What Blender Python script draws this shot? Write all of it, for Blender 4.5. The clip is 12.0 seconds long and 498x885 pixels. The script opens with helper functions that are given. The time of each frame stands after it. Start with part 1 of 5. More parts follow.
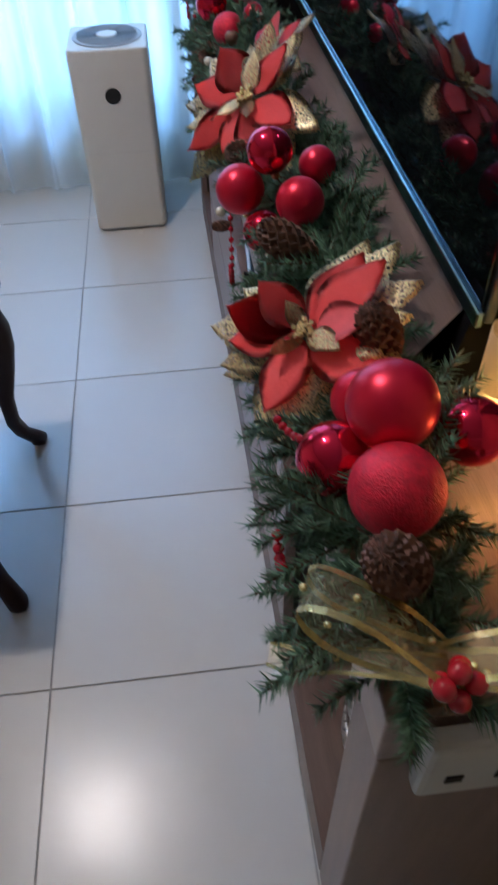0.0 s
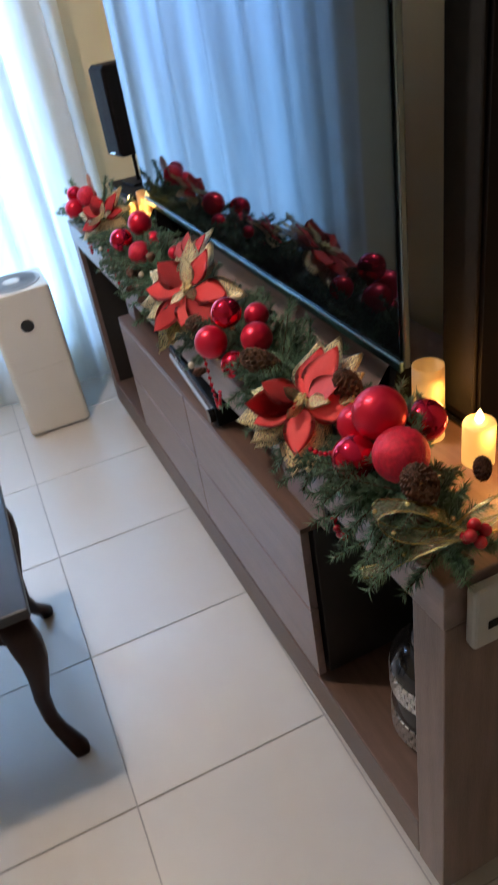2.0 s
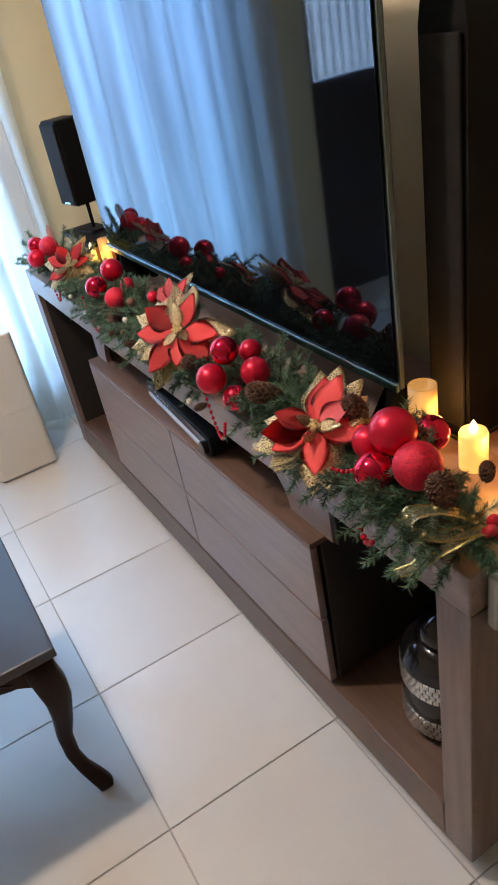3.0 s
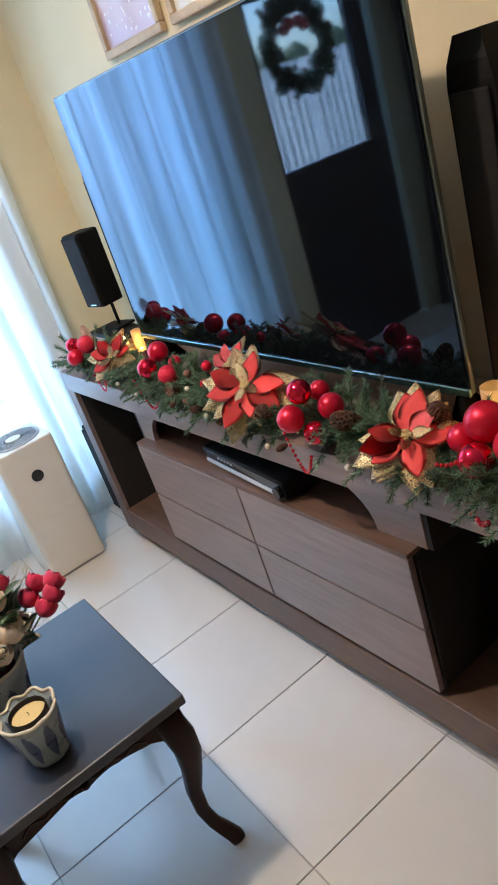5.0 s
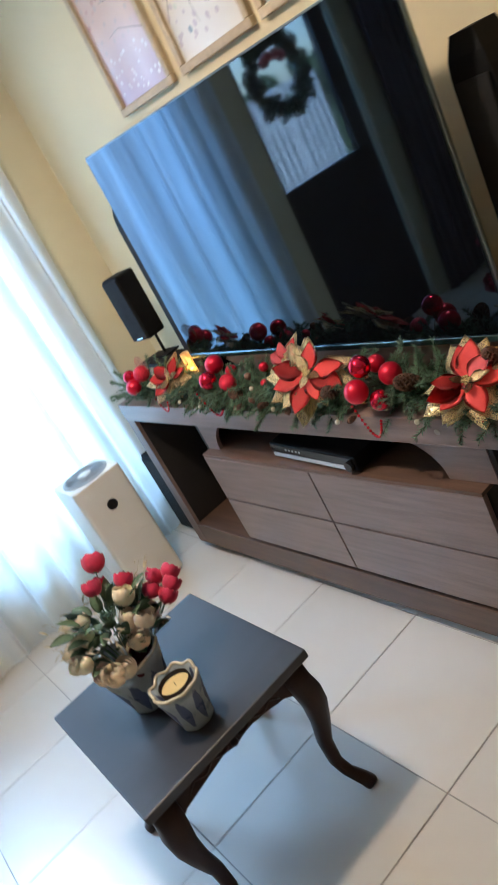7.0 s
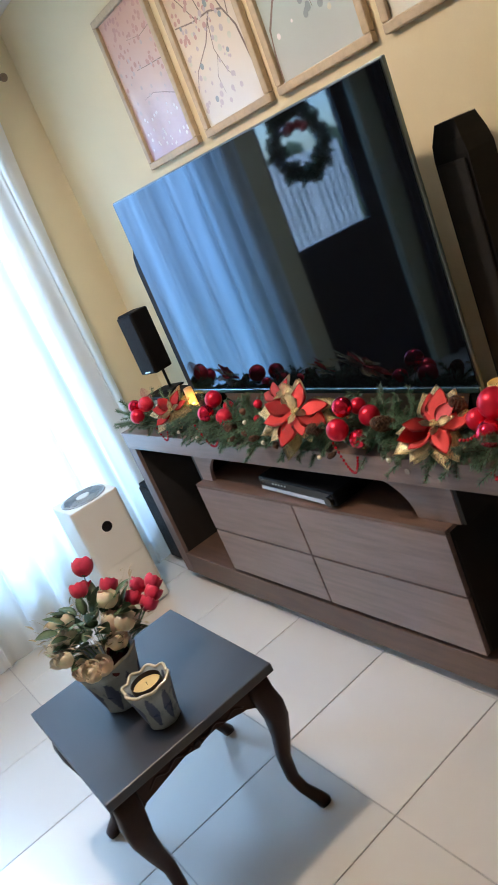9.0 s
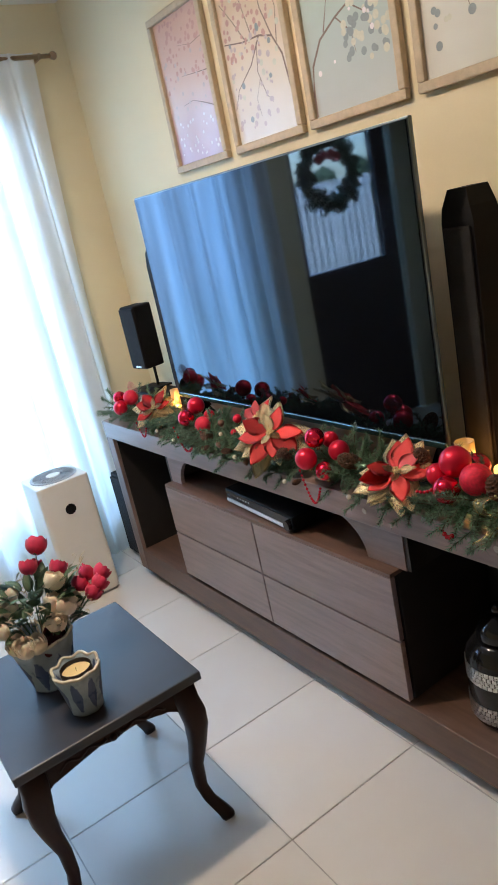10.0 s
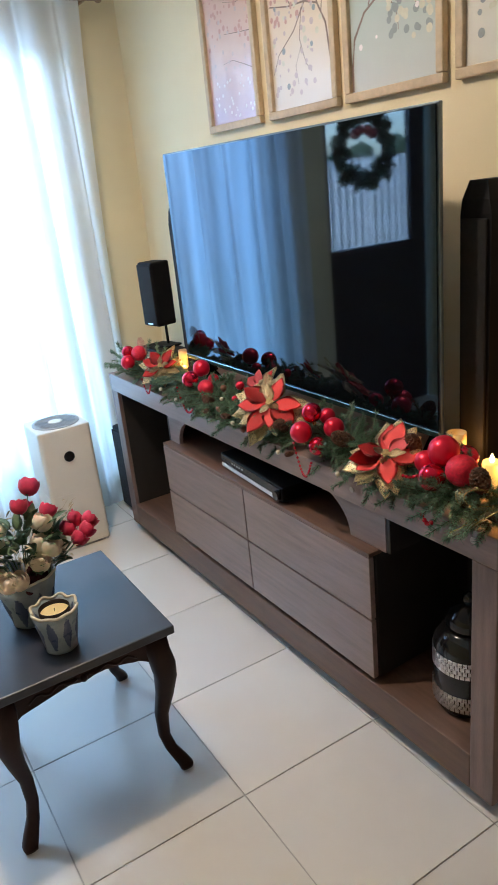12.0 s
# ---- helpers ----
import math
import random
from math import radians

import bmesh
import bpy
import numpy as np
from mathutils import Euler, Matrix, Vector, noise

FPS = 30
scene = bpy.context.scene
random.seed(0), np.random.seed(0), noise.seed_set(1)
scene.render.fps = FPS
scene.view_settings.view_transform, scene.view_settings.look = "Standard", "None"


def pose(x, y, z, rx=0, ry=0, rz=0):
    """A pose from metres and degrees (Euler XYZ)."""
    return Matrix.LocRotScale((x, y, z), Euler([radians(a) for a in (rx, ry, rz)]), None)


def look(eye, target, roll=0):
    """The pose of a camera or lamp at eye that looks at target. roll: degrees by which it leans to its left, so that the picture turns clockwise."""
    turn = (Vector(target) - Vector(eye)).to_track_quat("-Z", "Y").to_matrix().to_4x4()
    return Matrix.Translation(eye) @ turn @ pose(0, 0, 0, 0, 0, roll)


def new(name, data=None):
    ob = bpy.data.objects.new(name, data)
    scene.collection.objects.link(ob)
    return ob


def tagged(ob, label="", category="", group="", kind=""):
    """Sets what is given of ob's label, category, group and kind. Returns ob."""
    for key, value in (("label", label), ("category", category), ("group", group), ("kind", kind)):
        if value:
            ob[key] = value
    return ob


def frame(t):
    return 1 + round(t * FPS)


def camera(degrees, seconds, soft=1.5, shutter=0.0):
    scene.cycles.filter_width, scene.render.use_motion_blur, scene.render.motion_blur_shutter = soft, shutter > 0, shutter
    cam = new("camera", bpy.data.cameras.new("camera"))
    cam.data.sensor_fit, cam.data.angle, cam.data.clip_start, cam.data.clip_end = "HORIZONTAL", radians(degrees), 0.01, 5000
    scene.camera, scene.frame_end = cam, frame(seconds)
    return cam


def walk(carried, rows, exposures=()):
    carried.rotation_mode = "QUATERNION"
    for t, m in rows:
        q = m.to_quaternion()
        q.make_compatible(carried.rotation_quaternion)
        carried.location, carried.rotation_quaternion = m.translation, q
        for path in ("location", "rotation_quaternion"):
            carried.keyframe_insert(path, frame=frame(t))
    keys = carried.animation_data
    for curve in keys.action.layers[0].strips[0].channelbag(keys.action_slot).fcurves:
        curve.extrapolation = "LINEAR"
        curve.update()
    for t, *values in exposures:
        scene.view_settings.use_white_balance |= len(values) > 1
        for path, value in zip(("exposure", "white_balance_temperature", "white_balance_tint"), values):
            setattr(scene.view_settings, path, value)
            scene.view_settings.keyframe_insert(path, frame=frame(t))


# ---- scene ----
cam = camera(38.6, 12.0, shutter=0.5)
PATH = [
    (0, (1.208, 0.374, 1.446), (-0.166, 0.5, -0.002), -1.8),
    (0.5, (1.194, 0.36, 1.476), (-0.265, 0.433, 0.11), -4.7),
    (1, (1.261, 0.304, 1.509), (-0.27, 0.525, 0.241), -7.4),
    (1.5, (1.455, 0.153, 1.552), (-0.095, 0.536, 0.347), -9.8),
    (2, (1.544, 0.087, 1.579), (-0.05, 0.607, 0.488), -10.0),
    (2.5, (1.521, 0.053, 1.632), (-0.073, 0.687, 0.604), -11.3),
    (2.7, (1.537, 0.004, 1.651), (-0.002, 0.682, 0.569), -10.7),
    (4.3, (1.606, -0.313, 1.681), (0.03, 0.6, 0.854), -16.1),
    (4.5, (1.615, -0.314, 1.686), (0.033, 0.569, 0.84), -17.3),
    (5, (1.586, -0.378, 1.677), (-0.007, 0.483, 0.829), -18.7),
    (5.5, (1.594, -0.427, 1.699), (-0.015, 0.429, 0.874), -20.1),
    (6, (1.601, -0.49, 1.703), (-0.043, 0.3, 0.882), -21.4),
    (6.5, (1.636, -0.58, 1.713), (0.023, 0.296, 0.917), -23.0),
    (7, (1.688, -0.644, 1.713), (0.049, 0.218, 0.958), -28.6),
    (7.5, (1.772, -0.654, 1.72), (0.152, 0.331, 1.085), -33.9),
    (7.7, (1.787, -0.667, 1.697), (0.156, 0.281, 1.033), -32.6),
    (9.3, (1.874, -0.728, 1.693), (0.237, 0.241, 1.077), -19.6),
    (9.5, (1.881, -0.724, 1.689), (0.258, 0.269, 1.071), -16.6),
    (10, (1.928, -0.714, 1.718), (0.295, 0.262, 1.101), -12.2),
    (10.5, (1.964, -0.716, 1.707), (0.354, 0.269, 1.047), -8.0),
    (11, (1.995, -0.697, 1.729), (0.394, 0.305, 1.07), -5.9),
    (11.5, (1.98, -0.694, 1.72), (0.368, 0.271, 1.036), -6.8),
    (12, (1.974, -0.702, 1.717), (0.346, 0.231, 1.023), -6.1),
]
EXPOSURES = [(0, 2.35, 5350, 21), (1.0, 2.36, 5450, 21), (2.5, 2.88, 6350, 23), (4.5, 3.07, 6250, 21), (6.5, 2.96, 6200, 18), (7.5, 3.0, 6400, 17), (9.5, 2.97, 6350, 20), (12, 2.97, 6300, 18)]
walk(cam, [(t, look(eye, target, roll)) for t, eye, target, roll in PATH], EXPOSURES)


# ---- light ----
world = bpy.data.worlds.new("world")
scene.world = world
world.use_nodes = True
wn = world.node_tree.nodes
sky = wn.new("ShaderNodeTexSky")
sky.sky_type = "NISHITA"
sky.sun_disc = False
sky.sun_elevation, sky.sun_rotation = radians(48), radians(80)
wn["Background"].inputs["Strength"].default_value = 0.15
world.node_tree.links.new(sky.outputs["Color"], wn["Background"].inputs["Color"])

sun = new("sun", bpy.data.lights.new("sun", "SUN"))
sun.data.energy, sun.data.angle, sun.data.color = 2.0, radians(3), (1.0, 0.96, 0.9)
sun.matrix_world = look((4, -1, 5), (0, 0, 0))


def area(name, at, target, sx, sy, watts, colour, shape="RECTANGLE"):
    lamp = new(name, bpy.data.lights.new(name, "AREA"))
    lamp.data.shape, lamp.data.size, lamp.data.size_y = shape, sx, sy
    lamp.data.energy, lamp.data.color = watts, colour
    lamp.matrix_world = look(at, target)
    return lamp


LAMP = (-0.09, -0.36, 2.72)
# daylight standing in the window's opening behind the curtain: sky above, garden light below
area("window_sky_light", (-1.93, -0.02, 1.85), (0, -0.02, 1.85), 0.94, 1.15, 1.6, (0.2, 0.59, 1.0))
area("window_garden_light", (-1.93, -0.02, 0.83), (0, -0.02, 0.83), 0.94, 0.86, 1.1, (0.18, 0.65, 0.97))
# added unseen fill lamp in place of open sky through the door's glass
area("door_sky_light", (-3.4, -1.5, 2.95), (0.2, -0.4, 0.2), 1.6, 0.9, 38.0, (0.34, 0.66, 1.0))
area("ceiling_bulb", (LAMP[0], LAMP[1], LAMP[2]), (LAMP[0], LAMP[1] + 0.001, 0), 0.15, 0.15, 3.4, (1.0, 0.84, 0.6), "DISK")
# extra upward lamp, added so that ceiling bounce fills the shadows
area("ceiling_bulb_upper_half", (LAMP[0], LAMP[1], LAMP[2] - 0.06), (LAMP[0], LAMP[1] + 0.001, 4), 0.15, 0.15, 2.5, (1.0, 0.93, 0.85), "DISK")


# ---- materials ----
def material(name, colour, rough=0.5, metal=0.0, spec=0.5, vary=0.15, scale=8.0, bump=0.1, fine=120.0, stretch=(1, 1, 1),
             coat=0.0, sheen=0.0, rnd="", second=None, tint=None, trans=0.0, glow=None):
    """A Principled surface: a base colour broken up by a coarse and a fine noise, with relief and uneven gloss."""
    m = bpy.data.materials.new(name)
    m.use_nodes = True
    nt = m.node_tree
    n, ln = nt.nodes, nt.links
    b = n["Principled BSDF"]
    tc = n.new("ShaderNodeTexCoord")
    mp = n.new("ShaderNodeMapping")
    mp.inputs["Scale"].default_value = stretch
    ln.new(tc.outputs["Object"], mp.inputs["Vector"])
    coarse = n.new("ShaderNodeTexNoise")
    coarse.inputs["Scale"].default_value, coarse.inputs["Detail"].default_value = scale, 4
    small = n.new("ShaderNodeTexNoise")
    small.inputs["Scale"].default_value, small.inputs["Detail"].default_value = fine, 3
    for t in (coarse, small):
        ln.new(mp.outputs["Vector"], t.inputs["Vector"])
    mix = n.new("ShaderNodeMix")
    mix.data_type = "RGBA"
    dark = tuple(c * (1 - vary) for c in (second or colour))
    lite = tuple(min(1, c * (1 + vary * 0.6)) for c in colour)
    mix.inputs["A"].default_value, mix.inputs["B"].default_value = (*dark, 1), (*lite, 1)
    add = n.new("ShaderNodeMath")
    add.operation = "MULTIPLY_ADD"
    ln.new(small.outputs["Fac"], add.inputs[0])
    add.inputs[1].default_value = 0.5
    half = n.new("ShaderNodeMath")
    half.operation = "MULTIPLY_ADD"
    ln.new(coarse.outputs["Fac"], half.inputs[0])
    half.inputs[1].default_value, half.inputs[2].default_value = 1.4, -0.45
    ln.new(half.outputs[0], add.inputs[2])
    ln.new(add.outputs[0], mix.inputs["Factor"])
    out = mix.outputs["Result"]
    if rnd:
        hsv = n.new("ShaderNodeHueSaturation")
        src = n.new("ShaderNodeObjectInfo").outputs["Random"] if rnd == "object" else n.new("ShaderNodeNewGeometry").outputs["Random Per Island"]
        rg = n.new("ShaderNodeMapRange")
        rg.inputs["To Min"].default_value, rg.inputs["To Max"].default_value = (0.94, 1.06) if rnd == "object" else (0.45, 1.7)
        ln.new(src, rg.inputs["Value"])
        ln.new(rg.outputs[0], hsv.inputs["Value"])
        ln.new(out, hsv.inputs["Color"])
        out = hsv.outputs["Color"]
    ln.new(out, b.inputs["Base Color"])
    rr = n.new("ShaderNodeMapRange")
    rr.inputs["To Min"].default_value, rr.inputs["To Max"].default_value = rough * 0.85, min(1, rough * 1.2)
    ln.new(coarse.outputs["Fac"], rr.inputs["Value"])
    ln.new(rr.outputs[0], b.inputs["Roughness"])
    b.inputs["Metallic"].default_value = metal
    b.inputs["Specular IOR Level"].default_value = spec
    b.inputs["Coat Weight"].default_value = coat
    b.inputs["Coat Roughness"].default_value = 0.06
    b.inputs["Sheen Weight"].default_value = sheen
    b.inputs["Transmission Weight"].default_value = trans
    if tint:
        b.inputs["Specular Tint"].default_value = (*tint, 1)
    if glow:
        b.inputs["Emission Color"].default_value, b.inputs["Emission Strength"].default_value = (*glow[0], 1), glow[1]
    if bump:
        bp = n.new("ShaderNodeBump")
        bp.inputs["Strength"].default_value, bp.inputs["Distance"].default_value = bump, 0.002
        ln.new(small.outputs["Fac"], bp.inputs["Height"])
        ln.new(bp.outputs["Normal"], b.inputs["Normal"])
    return m


def glitter(name, colour):
    """Metallic grains, each with its own brightness and tilt."""
    m = material(name, colour, 0.34, metal=0.25, vary=0.2, scale=160, bump=0.0, fine=700)
    n, ln = m.node_tree.nodes, m.node_tree.links
    b = n["Principled BSDF"]
    tc, grain = n.new("ShaderNodeTexCoord"), n.new("ShaderNodeTexVoronoi")
    grain.inputs["Scale"].default_value = 520
    ln.new(tc.outputs["Object"], grain.inputs["Vector"])
    sep, rg, hsv, bp = n.new("ShaderNodeSeparateColor"), n.new("ShaderNodeMapRange"), n.new("ShaderNodeHueSaturation"), n.new("ShaderNodeBump")
    rg.inputs["To Min"].default_value, rg.inputs["To Max"].default_value = 0.5, 1.6
    bp.inputs["Strength"].default_value, bp.inputs["Distance"].default_value = 1.0, 0.003
    ln.new(grain.outputs["Color"], sep.inputs["Color"])
    ln.new(sep.outputs["Red"], rg.inputs["Value"])
    ln.new(rg.outputs[0], hsv.inputs["Value"])
    ln.new(b.inputs["Base Color"].links[0].from_socket, hsv.inputs["Color"])
    ln.new(hsv.outputs["Color"], b.inputs["Base Color"])
    ln.new(sep.outputs["Green"], bp.inputs["Height"])
    ln.new(bp.outputs["Normal"], b.inputs["Normal"])
    return m


def lace_material():
    """Gold glitter lace: threads between open cells."""
    m = glitter("open_gold_lace", (1.0, 0.75, 0.42))
    n, ln = m.node_tree.nodes, m.node_tree.links
    tc, cells = n.new("ShaderNodeTexCoord"), n.new("ShaderNodeTexVoronoi")
    cells.feature = "DISTANCE_TO_EDGE"
    cells.inputs["Scale"].default_value = 190
    thread = n.new("ShaderNodeMath")
    thread.operation = "LESS_THAN"
    thread.inputs[1].default_value = 0.26
    ln.new(tc.outputs["Object"], cells.inputs["Vector"])
    ln.new(cells.outputs["Distance"], thread.inputs[0])
    ln.new(thread.outputs[0], n["Principled BSDF"].inputs["Alpha"])
    return m


WALL = material("wall_paint", (0.8, 0.68, 0.45), 0.75, vary=0.05, scale=2.5, bump=0.12, fine=160)
CEIL = material("ceiling_paint", (0.8, 0.78, 0.72), 0.8, vary=0.04, scale=2, bump=0.08)
TILE = material("porcelain_tile", (0.68, 0.64, 0.59), 0.27, vary=0.0, scale=3.5, bump=0.02, fine=60, rnd="object", spec=0.5)
tile_bsdf = TILE.node_tree.nodes["Principled BSDF"]
for socket in ("Roughness", "Normal"):
    for link in list(tile_bsdf.inputs[socket].links):
        TILE.node_tree.links.remove(link)
tile_bsdf.inputs["Roughness"].default_value = 0.25
GROUT = material("grout", (0.46, 0.43, 0.4), 0.9, vary=0.3, scale=20)
WOOD = material("dark_walnut_veneer", (0.25, 0.168, 0.148), 0.34, spec=0.85, vary=0.45, scale=3.2, bump=0.15, fine=46, stretch=(1.2, 14, 14))
WOODV = material("dark_walnut_veneer_upright", (0.22, 0.15, 0.13), 0.4, spec=0.4, vary=0.45, scale=3.2, bump=0.15, fine=46, stretch=(14, 14, 1.2))
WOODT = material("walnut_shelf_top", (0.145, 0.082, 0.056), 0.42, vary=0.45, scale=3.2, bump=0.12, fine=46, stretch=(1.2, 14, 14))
CAP = material("pale_screw_cap", (0.4, 0.34, 0.3), 0.5, vary=0.1)
# near-black stands in for the shade in the console's recesses
SHADEWOOD = material("near_black_panel", (0.022, 0.018, 0.016), 0.5, vary=0.3, scale=5, stretch=(1, 8, 8))
# table top: bluish base has the window's reflection mixed into the espresso colour
TABLE = material("espresso_stained_wood", (0.022, 0.022, 0.03), 0.42, vary=0.35, scale=4, bump=0.08, fine=60, stretch=(10, 2, 10), spec=0.65)
TLEG = material("espresso_leg_wood", (0.032, 0.013, 0.01), 0.45, vary=0.35, scale=5, bump=0.08, fine=60, spec=0.2)
PURIF = material("white_plastic", (0.8, 0.75, 0.67), 0.45, vary=0.03, scale=4, bump=0.03)
VENT = material("grey_grille", (0.42, 0.43, 0.44), 0.5, vary=0.1)
BLACKP = material("black_plastic", (0.007, 0.007, 0.008), 0.55, spec=0.12, vary=0.3, scale=20, bump=0.06)
BLACKG = material("gloss_black", (0.01, 0.01, 0.011), 0.12, vary=0.2, bump=0.0)
CLOTH = material("speaker_cloth", (0.006, 0.006, 0.007), 0.85, vary=0.4, scale=60, bump=0.5, fine=900)
SCREEN = material("screen_glass", (0.003, 0.003, 0.004), 0.035, vary=0.1, bump=0.0, spec=0.9, tint=(0.34, 0.66, 1.0))
SCREEN.node_tree.nodes["Principled BSDF"].inputs["IOR"].default_value = 1.62
SILVER = material("brushed_silver", (0.6, 0.65, 0.68), 0.25, metal=1.0, vary=0.1, scale=30)
STRIP = material("pale_silver_strip", (0.75, 0.8, 0.85), 0.22, metal=0.3, vary=0.05)
EDGE = material("gunmetal_edge", (0.2, 0.24, 0.26), 0.3, metal=1.0, vary=0.1)
TRIM = material("teal_glass_trim", (0.3, 0.46, 0.5), 0.22, metal=1.0, vary=0.15, scale=12)
FRAMEW = material("pale_oak_moulding", (0.56, 0.43, 0.28), 0.5, vary=0.25, scale=6, stretch=(6, 6, 6), fine=150)
REDV = material("red_velvet", (1.0, 0.095, 0.09), 0.55, spec=0.3, vary=0.1, scale=34, bump=0.35, fine=240, sheen=0.0, rnd="object")
PINKV = material("faded_red_velvet", (0.95, 0.16, 0.18), 0.6, spec=0.3, vary=0.25, scale=30, bump=0.2, fine=500, sheen=0.0, rnd="object")
GOLDL = glitter("gold_glitter_beads", (0.95, 0.7, 0.32))
LACE = lace_material()
GOLDR = material("gold_ribbon", (0.95, 0.78, 0.4), 0.25, metal=0.75, vary=0.35, scale=90, bump=0.4, fine=600)
SHEER = material("sheer_gold_organza", (0.85, 0.68, 0.34), 0.3, metal=0.4, vary=0.35, scale=60, bump=0.3, fine=600)
SHEER.node_tree.nodes["Principled BSDF"].inputs["Alpha"].default_value = 0.16
BALLM = material("matte_red_ornament", (0.72, 0.008, 0.04), 0.32, metal=0.5, vary=0.1, scale=20, bump=0.02, spec=0.6)
BALLS = material("shiny_red_ornament", (0.75, 0.02, 0.06), 0.1, metal=0.85, vary=0.1, bump=0.0)
BALLG = material("glitter_red_ornament", (0.78, 0.016, 0.05), 0.42, metal=0.3, vary=0.4, scale=140, bump=0.8, fine=500)
BERRY = material("red_berry_lacquer", (0.5, 0.01, 0.025), 0.2, vary=0.1, bump=0.0, coat=0.5)
CONE = material("pine_cone_scales", (0.13, 0.06, 0.038), 0.65, vary=0.5, scale=60, bump=0.3, fine=300, rnd="island")
NEEDLE = material("artificial_pine_needles", (0.115, 0.21, 0.125), 0.42, vary=0.4, scale=10, bump=0.0, rnd="island")
TWIG = material("brown_twig", (0.09, 0.055, 0.03), 0.8, vary=0.4, scale=40)
LEAF = material("silk_leaf_green", (0.13, 0.22, 0.12), 0.55, vary=0.4, scale=30, rnd="object")
ROSER = material("crimson_rose_silk", (0.72, 0.025, 0.1), 0.65, vary=0.35, scale=40, sheen=0.3, rnd="object")
ROSEC = material("cream_rose_silk", (1.0, 0.8, 0.63), 0.65, vary=0.2, scale=40, sheen=0.3, rnd="object")
ROSEP = material("pale_bud_silk", (0.95, 0.8, 0.62), 0.65, vary=0.25, scale=40, rnd="object")
ROSED = material("dark_wine_silk", (0.1, 0.01, 0.02), 0.7, vary=0.35, scale=40)
for velvet in (REDV, PINKV):
    pile = velvet.node_tree.nodes["Principled BSDF"]
    pile.inputs["Sheen Weight"].default_value, pile.inputs["Sheen Tint"].default_value = 0.7, (1.0, 0.22, 0.18, 1)
for silk in (ROSER, ROSEC, ROSEP):
    silk_bsdf = silk.node_tree.nodes["Principled BSDF"]
    silk_bsdf.inputs["Subsurface Weight"].default_value, silk_bsdf.inputs["Subsurface Scale"].default_value = 0.15, 0.008
STRAW = material("pink_straw", (0.62, 0.36, 0.3), 0.7, vary=0.3, scale=40)
DRY = material("dried_straw", (0.6, 0.52, 0.36), 0.8, vary=0.3, scale=40)
RIM = material("cream_glazed_rim", (0.72, 0.66, 0.52), 0.25, vary=0.15, scale=20, bump=0.0, coat=0.4)
WAX = material("candle_wax", (0.8, 0.62, 0.3), 0.5, vary=0.08, scale=20)
TIN = material("dark_tin", (0.03, 0.022, 0.018), 0.3, metal=0.5, vary=0.2)
LED = material("lit_candle_shell", (0.95, 0.7, 0.3), 0.4, vary=0.05, glow=((1.0, 0.52, 0.1), 0.13))
FLAME = material("led_flame", (1.0, 0.8, 0.4), 0.4, vary=0.02, glow=((1.0, 0.7, 0.22), 1.3))
FROST = material("frosted_candle_glass", (0.8, 0.66, 0.4), 0.45, vary=0.05, trans=0.75, glow=((1.0, 0.5, 0.12), 0.008))
SILVERP = material("silver_mosaic", (0.75, 0.75, 0.75), 0.28, metal=1.0, vary=0.35, scale=150)
DOORP = material("dark_door_paint", (0.02, 0.02, 0.023), 0.45, vary=0.2, scale=6)
DRAPE = material("dark_drape", (0.05, 0.05, 0.06), 0.85, vary=0.3, scale=12, stretch=(8, 8, 0.5))
FENCE = material("white_fence_board", (0.75, 0.75, 0.74), 0.6, vary=0.1, scale=5)
HEDGE = material("hedge_leaves", (0.06, 0.1, 0.04), 0.6, vary=0.5, scale=6)
GREYP = material("grey_plastic", (0.5, 0.5, 0.48), 0.4, vary=0.08)
ROD = material("curtain_rod_wood", (0.3, 0.2, 0.12), 0.45, vary=0.2)
ORANGEW = material("honey_wood_box", (0.45, 0.22, 0.08), 0.45, vary=0.3, scale=5, stretch=(2, 12, 12))
LAMPW = material("lamp_housing", (0.8, 0.8, 0.78), 0.4, vary=0.03)


